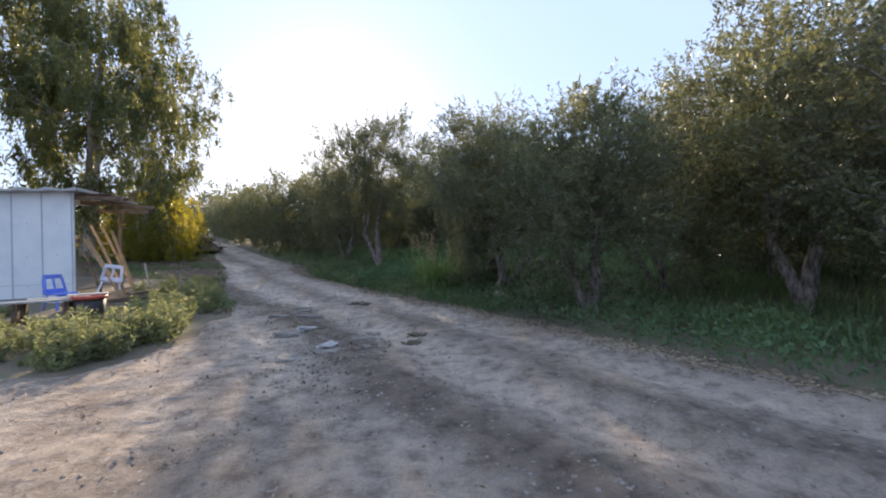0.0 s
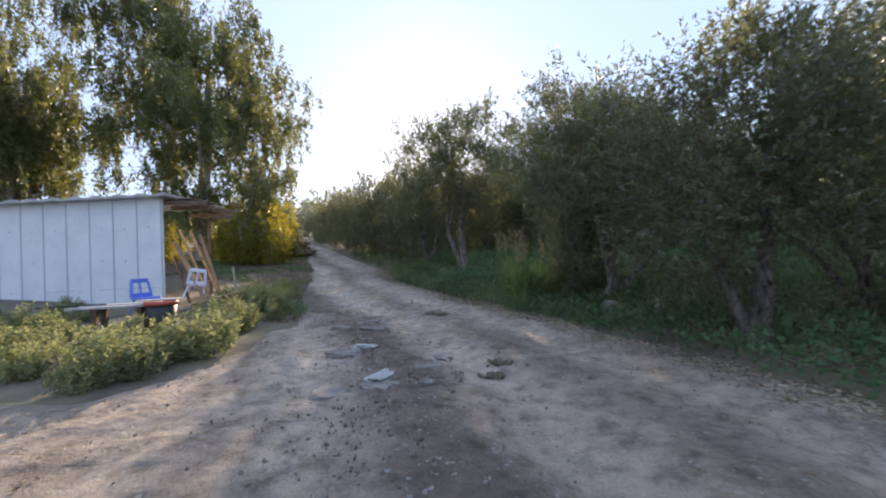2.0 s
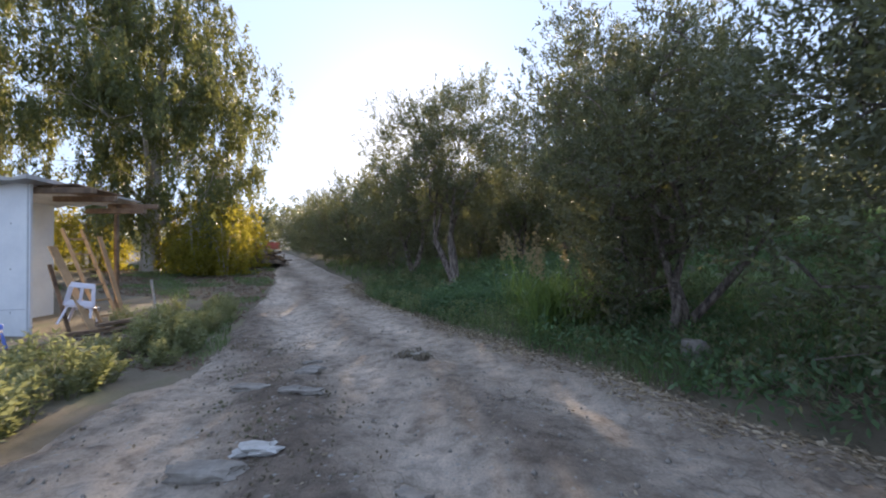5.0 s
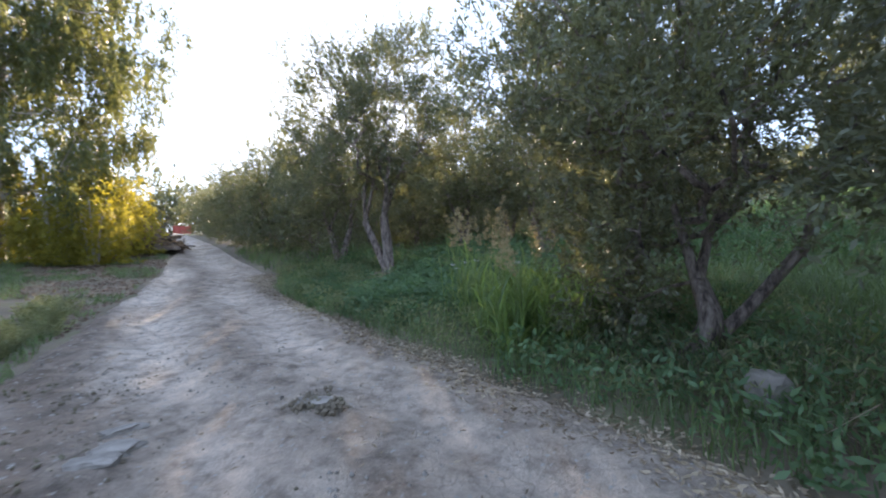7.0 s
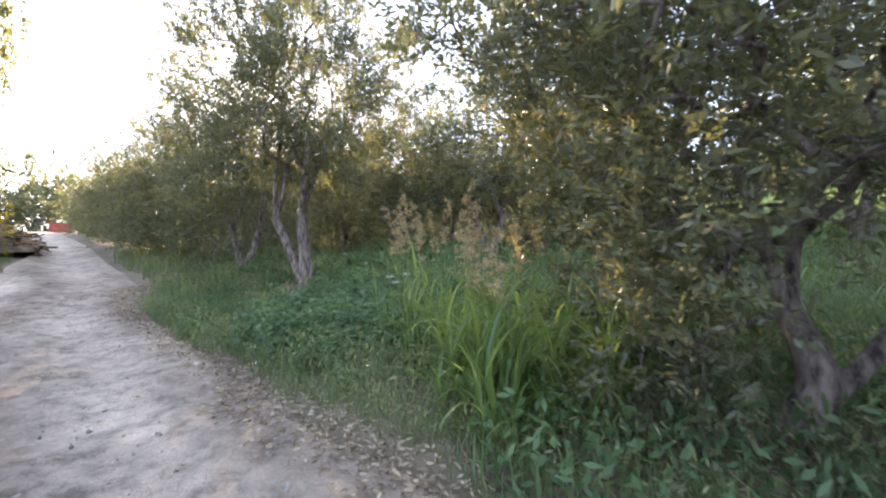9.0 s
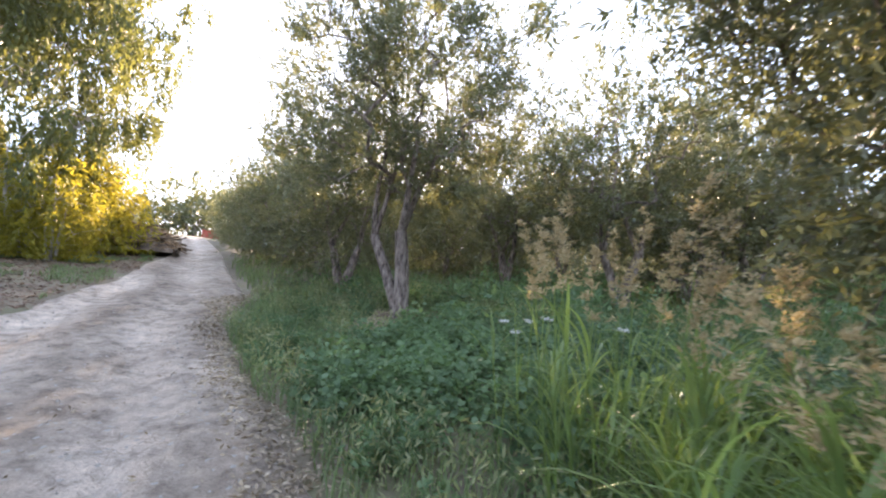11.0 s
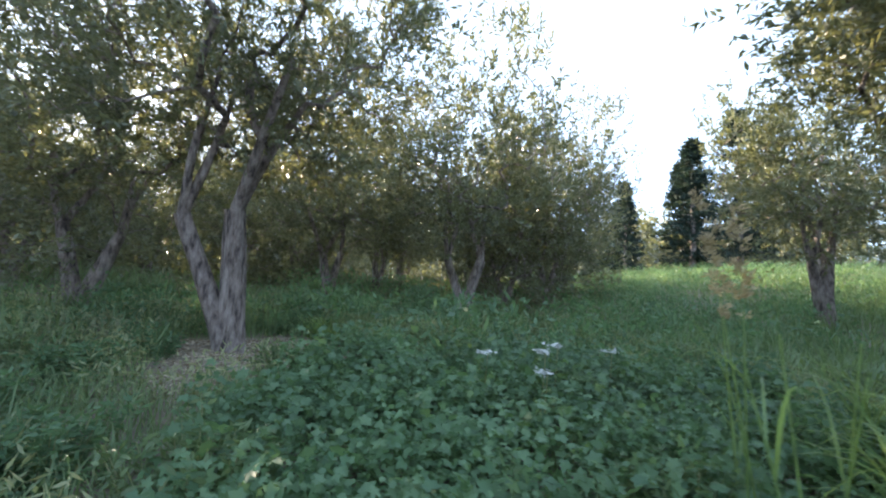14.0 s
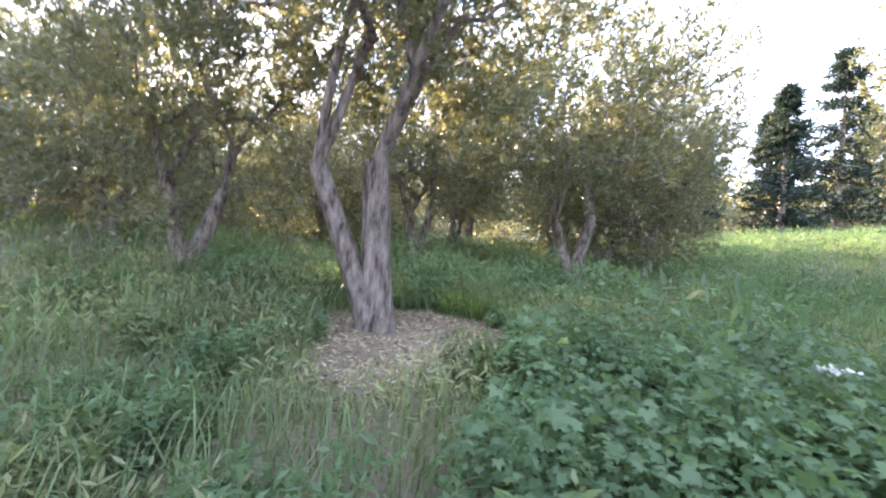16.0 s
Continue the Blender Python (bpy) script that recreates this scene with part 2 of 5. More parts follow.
def lathe(profile, n=20):
    """A closed turned body about z from (r, z) pairs."""
    vs, fs = [], []
    for r, z in profile:
        for i in range(n):
            a = 2 * math.pi * i / n
            vs.append((r * math.cos(a), r * math.sin(a), z))
    for j in range(len(profile) - 1):
        for i in range(n):
            a, b = j * n + i, j * n + (i + 1) % n
            fs.append((a, b, b + n, a + n))
    return np.array(vs), np.array(fs)


# ---------------------------------------------------------------- the lie of the land


EDGE_Y = [-30, 0, 3.0, 3.9, 4.8, 7.2, 8.8, 9.6, 10.5, 11.2, 13, 14.3, 15.1, 16.2, 18.6, 21.2, 23.85, 26, 30, 72]
EDGE_R = [7.0, 6.0, 4.7, 4.0, 3.2, 1.9, 0.75, 0.3, -0.45, -1.1, -2.55, -3.7, -4.4, -5.15, -6.5, -8.3, -10.5, -12.0, -15.0, -48.4]
EDGE_L = [-16, -14, -10, -6.2, -4.1, -4.3, -4.75, -5.0, -5.45, -5.8, -6.9, -7.6, -8.0, -8.6, -9.9, -11.7, -13.4, -14.6, -17.4, -51.4]


def edge(y, xs):
    y = np.asarray(y, float)
    return sum(np.interp(y + k, EDGE_Y, xs) for k in (-0.9, -0.45, 0.0, 0.45, 0.9)) / 5


def road_mid(y):
    """The road's middle line x at y: straight at first, then bending to the left."""
    return (edge(y, EDGE_R) + edge(y, EDGE_L)) / 2


def road_half(y):
    return (edge(y, EDGE_R) - edge(y, EDGE_L)) / 2 * slope_cos(y)


def slope_cos(y):
    e = 0.6
    return 1 / np.sqrt(1 + ((edge(y + e, EDGE_R) - edge(y - e, EDGE_R)) / (2 * e)) ** 2)


def off_road(x, y):
    """Metres right (+) or left (-) of the road's middle, across it, and the half width."""
    return (np.asarray(x, float) - road_mid(y)) * slope_cos(y), road_half(y)


def wave(x, y, f, s=0.0):
    return (np.sin(x * f + s) * np.cos(y * f * 1.13 + 1.7 * s) + np.sin((x * 0.7 + y * 0.8) * f * 1.9 + s * 2.1) * 0.6
            + np.sin((x * -0.5 + y) * f * 3.3 + s * 0.7) * 0.3) / 1.9


def land(x, y):
    """Height of the open ground: level near the road's start, rising all round ahead."""
    x, y = np.asarray(x, float), np.asarray(y, float)
    r = np.hypot(x + 1, np.maximum(y - 4, -6))
    w = (r - 9) / 3.0
    rise = 0.085 * 3.0 * np.log1p(np.exp(np.clip(w, -30, 30)))
    rise = np.where(w > 30, 0.085 * 90, rise)
    rise = 6.0 * np.tanh(rise / 6.0)
    field = 0.10 * np.clip(x - 6, 0, 40) * np.clip((y - 8) / 14, 0, 1)
    d, h = off_road(x, y)
    t = np.clip((d - h) / 2.6, 0, 1)
    bank = 0.28 * t * t * (3 - 2 * t) * np.clip((y - 8) / 4, 0, 1) * np.clip((34 - y) / 8, 0, 1)
    return rise + field + bank + 0.03 * wave(x, y, 0.9, 1.3)


def road_z(x, y):
    """Height of the road: ruts, a low ridge between them and small lumps; its edges dip under the verge."""
    d, h = off_road(x, y)
    u = d / h
    mid = land(road_mid(y), y)
    w = h - d + 0.12 * wave(x, y, 0.5, 1.0)          # metres in from the right edge
    rut = -0.05 * np.exp(-((w - 1.0) / 0.3) ** 2) - 0.06 * np.exp(-((w - 2.55) / 0.32) ** 2) - 0.03 * np.exp(-((w - 4.2) / 0.4) ** 2)
    lump = 0.016 * wave(x, y, 3.1, 0.4) + 0.011 * wave(x, y, 8.3, 2.2) + 0.006 * wave(x, y, 19.0, 0.9)
    lump = lump + 0.04 * np.exp(-((w - 3.35) / 0.35) ** 2) * (0.6 + 0.6 * wave(x, y, 1.1, 3.0)) + 0.02 * np.exp(-((w - 1.8) / 0.3) ** 2)
    side = land(x, y)
    k = np.clip((np.abs(u) - 0.55) / 0.5, 0, 1)
    return mid * (1 - k) + side * k + rut + lump + 0.05 - 0.16 * np.clip((np.abs(u) - 0.93 + 0.05 * wave(x, y, 2.2, 5.0)) / 0.2, 0, 1)


def ground_z(x, y):
    """The ground sheet: the land, sunk under the road."""
    d, h = off_road(x, y)
    return land(x, y) - 0.14 * np.clip((1.0 - np.abs(d) / h) / 0.12, 0, 1)


def top_z(x, y):
    return float(max(road_z(x, y), ground_z(x, y)))


def axis(fine0, fine1, step, far):
    mid = np.arange(fine0, fine1 + step / 2, step)
    grow, d, out = step, 0.0, []
    while d < far:
        grow *= 1.22
        d += grow
        out.append(d)
    out = np.array(out)
    return np.concatenate([fine0 - out[::-1], mid, fine1 + out])


gx, gy = axis(-22, 22, 0.33, 2500), axis(-6, 36, 0.33, 2500)
GX, GY = np.meshgrid(gx, gy)
GZ = ground_z(GX, GY)
nx, ny = len(gx), len(gy)
idx = np.arange(nx * ny).reshape(ny, nx)
quads = np.stack([idx[:-1, :-1], idx[:-1, 1:], idx[1:, 1:], idx[1:, :-1]], -1).reshape(-1, 4)
ground = new("ground", mesh_of("ground", np.stack([GX, GY, GZ], -1).reshape(-1, 3), quads, M["soil"], True))
tagged(ground, "brown earth with patches of thin green growth", "ground", kind="structure")

ry = np.concatenate([np.arange(-30, -2, 0.5), np.arange(-2, 22, 0.06), np.arange(22, 72, 0.25)])
ru = np.linspace(-1.12, 1.12, 116)
RY, RU = np.meshgrid(ry, ru, indexing="ij")
RX = road_mid(RY) + RU * road_half(RY) / slope_cos(RY)
RZ = road_z(RX, RY)
near = (RY > 1) & (RY < 22)
fx, fy = RX[near], RY[near]
clod = np.array([noise.noise((x * 2.3, y * 2.3, 0)) * 0.022 + abs(noise.noise((x * 6.1, y * 6.1, 5))) * 0.028 + noise.noise((x * 13.0, y * 13.0, 9)) * 0.008 for x, y in zip(fx, fy)])
RZ[near] += clod - 0.008
idx = np.arange(RX.size).reshape(RX.shape)
quads = np.stack([idx[:-1, :-1], idx[:-1, 1:], idx[1:, 1:], idx[1:, :-1]], -1).reshape(-1, 4)
road = new("road", mesh_of("road", np.stack([RX, RY, RZ], -1).reshape(-1, 3), quads, M["road"], True))
rd, rh = off_road(RX, RY)
rw = rh - rd + 0.12 * wave(RX, RY, 0.5, 1.0)
tone = 0.5 + 0.4 * np.exp(-((rw - 1.0) / 0.34) ** 2) + 0.5 * np.exp(-((rw - 2.55) / 0.36) ** 2) + 0.25 * np.exp(-((rw - 4.3) / 0.4) ** 2) - 0.5 * np.exp(-((rw - 3.45) / 0.4) ** 2) - 0.22 * np.exp(-((rw - 1.75) / 0.28) ** 2)
tone = np.clip(tone - 0.05 + 0.18 * wave(rw * 2.2, RY * 0.7, 1.6, 0.6) + 0.12 * wave(RX, RY, 2.7, 0.6) + 0.08 * wave(RX, RY, 9.0, 2.6), 0, 1)
packed = road.data.attributes.new("packed", "FLOAT", "POINT")
packed.data.foreach_set("value", tone.astype(np.float32).ravel())
tagged(road, "dusty grey-brown rutted dirt track with grit", "road", kind="structure")

# ---------------------------------------------------------------- plants: common tools


def unit(v):
    return v / np.maximum(np.linalg.norm(v, axis=1, keepdims=True), 1e-9)


def leaf_mesh(name, rng, centres, dirs, length, width, mat, cup=0.0):
    """Pointed leaves, one four-cornered blade each, from base to tip along dirs."""
    n = len(centres)
    d = unit(dirs)
    side = unit(np.cross(d, rng.normal(size=(n, 3))))
    nrm = np.cross(side, d)
    L = (length * rng.uniform(0.7, 1.3, n))[:, None]
    W = (width * rng.uniform(0.75, 1.25, n))[:, None]
    a = centres
    b = centres + d * L * 0.45 + side * W * 0.5 + nrm * W * cup
    c = centres + d * L
    e = centres + d * L * 0.45 - side * W * 0.5 + nrm * W * cup
    vs = np.stack([a, b, c, e], 1).reshape(-1, 3)
    fs = np.arange(n * 4).reshape(n, 4)
    return mesh_of(name, vs, fs, mat)


def blade_mesh(name, rng, roots, height, width, lean, mat, curl=1.0):
    """Grass blades: three cross-lines and a tip, bending over with height."""
    n = len(roots)
    H = np.asarray(height) * rng.uniform(0.55, 1.25, n)
    ang = rng.uniform(0, 2 * math.pi, n)
    out = np.stack([np.cos(ang), np.sin(ang), np.zeros(n)], 1)
    side = np.stack([-np.sin(ang), np.cos(ang), np.zeros(n)], 1)
    W = (width * rng.uniform(0.7, 1.3, n))[:, None]
    ln = (lean * rng.uniform(0.2, 1.4, n) * H)[:, None]
    up = np.array([0, 0, 1.0])
    rows = []
    for f, w in ((0, 1.0), (0.4, 0.9), (0.75, 0.6)):
        p = roots + up * (H[:, None] * (f - 0.25 * curl * lean * f * f)) + out * ln * f * f
        rows += [p - side * W * w * 0.5, p + side * W * w * 0.5]
    tip = roots + up * (H[:, None] * (1 - 0.45 * curl * lean)) + out * ln * 1.1
    vs = np.stack(rows + [tip], 1).reshape(-1, 3)
    b = np.arange(n)[:, None] * 7
    fs = np.concatenate([b + np.array([[0, 1, 3]]), b + np.array([[0, 3, 2]]), b + np.array([[2, 3, 5]]), b + np.array([[2, 5, 4]]), b + np.array([[4, 5, 6]])])
    return mesh_of(name, vs, fs, mat)


def tubes(name, a, b, ra, rb, mat, sides=6):
    """Tapered round pieces from points a to b."""
    n = len(a)
    d = unit(b - a)
    ref = np.where(np.abs(d[:, 2:3]) > 0.9, np.array([[1.0, 0, 0]]), np.array([[0, 0, 1.0]]))
    u = unit(np.cross(d, ref))
    w = np.cross(d, u)
    th = np.linspace(0, 2 * math.pi, sides, endpoint=False)
    ring = np.cos(th)[None, :, None] * u[:, None] + np.sin(th)[None, :, None] * w[:, None]
    vs = np.concatenate([a[:, None] + ring * ra[:, None, None], b[:, None] + ring * rb[:, None, None]], 1).reshape(-1, 3)
    i = np.arange(sides)
    j = (i + 1) % sides
    f = np.stack([i, j, j + sides, i + sides], 1)
    fs = (np.arange(n)[:, None, None] * 2 * sides + f[None]).reshape(-1, 4)
    return mesh_of(name, vs, fs, mat, True)


def limb_mesh(name, rng, lines, mat, sides=16, knot=0.15):
    """Thick stems as unbroken skins: each line is a list of (point, radius)."""
    vs, fs, base = [], [], 0
    for line in lines:
        pts = np.array([p for p, r in line], float)
        rad = np.array([r for p, r in line], float)
        s = np.linspace(0, len(pts) - 1, (len(pts) - 1) * 5 + 1)
        P = np.stack([np.interp(s, np.arange(len(pts)), pts[:, k]) for k in range(3)], 1)
        for _ in range(3):
            P[1:-1] = (P[:-2] + 2 * P[1:-1] + P[2:]) / 4
        R = np.interp(s, np.arange(len(pts)), rad)
        D = unit(np.gradient(P, axis=0))
        U = unit(np.cross(D, np.tile([0.3, 1.0, 0.05], (len(D), 1))))
        V = np.cross(D, U)
        th = np.linspace(0, 2 * math.pi, sides, endpoint=False)
        ph = rng.uniform(0, 6.28, 3)
        for i in range(len(P)):
            k = 1 + knot * (np.sin(3 * th + ph[0] + i * 0.25) * 0.6 + np.sin(5 * th + ph[1] - i * 0.4) * 0.4 + 0.25 * math.sin(i * 0.37 + ph[2]))
            vs.append(P[i] + (np.cos(th)[:, None] * U[i] + np.sin(th)[:, None] * V[i]) * (R[i] * k)[:, None])
        a = np.arange(sides)
        b = (a + 1) % sides
        for i in range(len(P) - 1):
            o = base + i * sides
            fs.append(np.stack([o + a, o + b, o + b + sides, o + a + sides], 1))
        base += len(P) * sides
    return mesh_of(name, np.concatenate(vs), np.concatenate(fs), mat, True)


def grow(rng, roots, goals, jitter=0.04, sag=0.0, tip_r=0.005, power=0.47):
    """Branches: each goal is joined to the nearest stem already grown. Returns segment ends and radii."""
    pos = [np.array(p, float) for p in roots]
    par = [-1] * len(pos)
    centre = np.mean(roots, axis=0)
    order = np.argsort(np.linalg.norm(goals - centre, axis=1))
    ends = []
    for g in goals[order]:
        P = np.array(pos)
        d = np.linalg.norm(P - g, axis=1) + 0.5 * np.clip(P[:, 2] - g[2], 0, None)
        k = int(np.argmin(d))
        last, p0 = k, pos[k]
        gap = np.linalg.norm(g - p0)
        steps = max(2, min(5, int(gap / 0.3)))
        for i in range(1, steps + 1):
            f = i / steps
            q = p0 + (g - p0) * f
            if i < steps:
                q = q + rng.normal(size=3) * jitter * gap * 0.6
                q[2] += (0.07 - sag) * gap * math.sin(math.pi * f)
            pos.append(q)
            par.append(last)
            last = len(pos) - 1
        ends.append(last)
    load = np.zeros(len(pos))
    for e in ends:
        while e >= 0:
            load[e] += 1
            e = par[e]
    pos = np.array(pos)
    rad = tip_r * np.maximum(load, 1) ** power
    seg = [i for i in range(len(pos)) if par[i] >= 0]
    pa = [par[i] for i in seg]
    return pos[pa], pos[seg], np.minimum(rad[pa], rad[seg] * 1.5), rad[seg], pos[np.array(ends)]


def goals_in(rng, n, centre, radii, hollow=0.35, lumps=7):
    """Points that fill an uneven crown: an egg with bulges and gaps."""
    dirs = unit(rng.normal(size=(lumps, 3)))
    amp = rng.uniform(0.08, 0.34, lumps)
    out = []
    while len(out) < n:
        v = unit(rng.normal(size=(1, 3)))[0]
        size = 0.72 + (amp * np.clip(dirs @ v, 0, 1) ** 3).sum() - 0.18 * max(0, math.sin(5 * v[0] + 3 * v[1] + 4 * v[2]))
        r = size * rng.uniform(hollow ** 2, 1) ** 0.5
        out.append(centre + v * r * radii)
    return np.array(out)


def spray(rng, ends, count, spread, droop, flat=1.0):
    """Leaf bases and ways around twig ends."""
    k = rng.integers(0, len(ends), count)
    off = rng.normal(size=(count, 3)) * spread
    off[:, 2] *= flat
    ways = rng.normal(size=(count, 3)) + off / max(spread, 1e-6) * 0.6
    ways[:, 2] -= droop
    return ends[k] + off, ways


def shoots(rng, ends, centre, count, per=16, length=0.34, scatter=0.14, up=0.5, droop=0.0, loose=0.55):
    """Leaf bases and ways along many short twigs that spring from the branch ends, outward and up."""
    n = count // per
    s = ends[rng.integers(0, len(ends), n)] + rng.normal(size=(n, 3)) * scatter
    d = unit(unit(s - centre) * 0.7 + rng.normal(size=(n, 3)) * 0.55 + np.array([0, 0, up - droop]))
    f = rng.uniform(0, 1, (n, per, 1))
    p = s[:, None] + d[:, None] * f * (length * rng.uniform(0.5, 1.4, (n, 1, 1))) + rng.normal(size=(n, per, 3)) * 0.012
    p[..., 2] -= droop * 0.2 * f[..., 0] ** 2
    w = d[:, None] * 0.8 + rng.normal(size=(n, per, 3)) * loose
    return p.reshape(-1, 3), w.reshape(-1, 3)

# ---------------------------------------------------------------- trees


def olive_tree(seed, height, radius, stems, low, leaf_count, goals=150, leaf=0.062, wide=0.017, label="", spread=0.2, skirt=0, arc=(0.0, 360.0), reach=0.8):
    """An olive: one or more forked stems, thin upright branches, a crown of small narrow leaves."""
    rng = np.random.default_rng(seed)
    tree = thing("olive_tree", Matrix(), label, "tree", "olive trees along the track")
    lines, roots = [], []
    for bx, by, tx, ty, tz, r in stems:
        mid = np.array([(bx * 0.55 + tx * 0.45) + rng.normal() * 0.05, by * 0.55 + ty * 0.45 + rng.normal() * 0.05, tz * 0.5])
        lines.append([((bx, by, -0.2), r * 1.55), ((bx, by, 0.08), r * 1.25), (tuple(mid), r), ((tx, ty, tz), r * 0.8)])
        for _ in range(2):
            up = np.array([tx, ty, tz]) + np.array([rng.normal() * 0.3 * radius * 0.6, rng.normal() * 0.3 * radius * 0.6, (height - tz) * rng.uniform(0.25, 0.4)])
            knee = (np.array([tx, ty, tz]) + up) / 2 + rng.normal(size=3) * 0.08
            lines.append([((tx, ty, tz - 0.06), r * 0.55), (tuple(knee), r * 0.38), (tuple(up), r * 0.22)])
            roots += [np.array([tx, ty, tz]), knee, up]
    child("trunk", limb_mesh("trunk", rng, lines, M["bark"]), tree, "rough grey-brown forked trunk")
    cz = (height + low) / 2
    g = goals_in(rng, goals, np.array([0, 0, cz]), np.array([radius, radius, (height - low) / 2]) * 1.08)
    if skirt:
        an, q = rng.uniform(radians(arc[0]), radians(arc[1]), skirt), radius * rng.uniform(0.2, reach, skirt)
        g = np.concatenate([g, np.stack([np.cos(an) * q, np.sin(an) * q, rng.uniform(0.3, 1.9, skirt)], 1)])
    a, b, ra, rb, ends = grow(rng, roots, g)
    tagged(child("branchwork", tubes("branches", a, b, ra, rb, M["bark"], 5), tree, "thin grey branches"), kind="stuff")
    c, w = shoots(rng, np.concatenate([ends, ends, (a + b)[rb < 0.010] / 2]), np.array([0, 0, cz - 0.3]), leaf_count, 16, leaf * 4.2, spread)
    child("crown", leaf_mesh("crown", rng, c, w, leaf, wide, M["olive"]), tree, "grey-green narrow leaves")
    return tree


def stand(tree, x, y, turn=0.0, scale=1.0, sink=0.03):
    return pose(x, y, top_z(x, y) - sink, 0, 0, turn) @ Matrix.Scale(scale, 4)


def place(tree, x, y, turn=0.0, scale=1.0, label=""):
    tree.matrix_basis = stand(tree, x, y, turn, scale)
    return tagged(tree, label)


def again(tree, x, y, turn=0.0, scale=1.0, label=""):
    c = copy_thing(tree, pose(x, y, top_z(x, y) - 0.03, 0, 0, turn))
    c.scale = (scale, scale, scale)
    return tagged(c, label)


# the two forked olives that the track passes last
tree_b = place(olive_tree(11, 6.6, 2.75, [(0.04, 0, -0.10, 0.0, 1.6, 0.13), (-0.02, 0.03, -0.62, 0.1, 1.5, 0.10)], 1.25, 70000, 320, 0.085, 0.026,
               label="forked olive tree with pale rough trunk in bare soil", spread=0.13), -2.75, 17.45)
tree_a = place(olive_tree(12, 5.4, 2.2, [(0.0, 0, 0.32, 0.1, 1.2, 0.10), (-0.03, 0, -0.36, 0.0, 1.3, 0.10)], 0.7, 38000, 210, 0.09, 0.028,
               label="forked olive tree with leaning pale stems", spread=0.15, skirt=5), -4.75, 19.9)
# the dense dark trees beside the reeds
tree_c = place(olive_tree(13, 4.5, 2.15, [(0.0, 0, 0.12, 0.1, 0.8, 0.10), (0.1, 0.05, 0.9, -0.2, 1.1, 0.055)], 0.55, 40000, 260, 0.072, 0.022,
               label="dense dark olive tree with an arching stem", spread=0.16, skirt=46, arc=(100, 215), reach=0.5), 1.4, 10.75)
tree_d = place(olive_tree(14, 4.8, 1.85, [(0.0, 0, 0.1, 0.05, 1.1, 0.14), (-0.08, 0, -0.4, 0.2, 1.2, 0.09)], 0.8, 44000, 210, 0.08, 0.026,
               label="dense olive tree with a dark overhanging crown", spread=0.17, skirt=10), 2.9, 8.0)
tree_e = place(olive_tree(15, 4.7, 2.1, [(0.0, 0, 0.15, 0.0, 0.9, 0.10), (-0.1, 0, -0.3, 0.1, 0.9, 0.08)], 0.25, 19000, 170, 0.115, 0.042,
               label="bushy olive tree with foliage near the ground", spread=0.2, skirt=60), -6.6, 22.9)
tree_f = place(olive_tree(16, 5.2, 2.2, [(0.0, 0, 0.3, 0.0, 1.2, 0.11), (-0.05, 0, -0.4, 0.1, 1.2, 0.09)], 0.9, 26000, 200, 0.098, 0.034,
               label="slender olive tree standing in the green grove", spread=0.2), 2.2, 20.9, 0, 1.25)

tree_g = place(olive_tree(18, 5.1, 2.0, [(0.0, 0, 0.2, 0.05, 1.5, 0.075), (0.06, 0, 0.5, 0.2, 1.6, 0.06)], 1.7, 76000, 310, 0.074, 0.023,
               label="tall thin olive tree whose branches overhang the reeds", spread=0.15, skirt=30, arc=(170, 290), reach=0.5), 1.45, 12.4)
tree_h = place(olive_tree(19, 6.3, 2.6, [(0.0, 0, 0.25, 0.05, 1.3, 0.13), (-0.06, 0, -0.5, 0.2, 1.4, 0.10)], 0.7, 60000, 280, 0.09, 0.03,
               label="tall dense olive tree with a dark underside", spread=0.18, skirt=20), 6.7, 7.5)
again(tree_h, 10.4, 7.9, 140, 1.0, "dense dark olive tree in the grove")
for k, (x, y, turn, s) in enumerate([(7.4, 5.0, 75, 1.1), (8.4, 10.2, 210, 1.1), (5.2, 9.4, 130, 0.95)]):
    again((tree_c, tree_d)[k % 2], x, y, turn, s, "dense dark olive tree in the grove")
for x, y, turn, s in [(9.0, 11.8, 100, 1.05), (13.6, 5.6, 15, 1.3), (12.5, 10.0, 15, 1.15), (16.5, 8.5, 75, 1.3)]:
    again(tree_e, x, y, turn, s, "smaller olive tree behind the first row")
# the row that follows the track to the bend and beyond
for k, y in enumerate([25.2, 27.4, 29.8, 32.2, 34.8, 37.5, 40.5, 44.0, 48.0]):
    x = float(road_mid(y) + (road_half(y) + 2.0) / slope_cos(y))
    again(tree_e, x + 0.3 * math.sin(k * 2.1), y, 67 * k, 1.0 + 0.1 * math.sin(k * 1.7), "olive tree in the dense row beside the track")
# the grove behind
for k, (x, y, s) in enumerate([(6.8, 23.2, 1.28), (9.6, 25.6, 1.3), (-0.6, 23.4, 1.1), (4.5, 22.8, 1.2), (1.6, 26.4, 1.0), (-2.8, 25.8, 0.95), (6.4, 27.2, 1.05), (-5.4, 28.0, 1.0), (3.8, 30.0, 1.1),
                               (-0.8, 30.0, 1.05), (9.2, 31.0, 1.1), (-7.8, 32.5, 1.1), (-4.0, 33.5, 1.15), (0.6, 35.0, 1.2), (6.0, 35.0, 1.2), (-9.5, 37.5, 1.2), (-3.0, 39.5, 1.3), (3.0, 40.5, 1.35), (12.0, 36.5, 1.2)]):
    again((tree_f, tree_e)[k % 2], x, y, 53 * k + 20, s, "olive tree standing in the green grove")
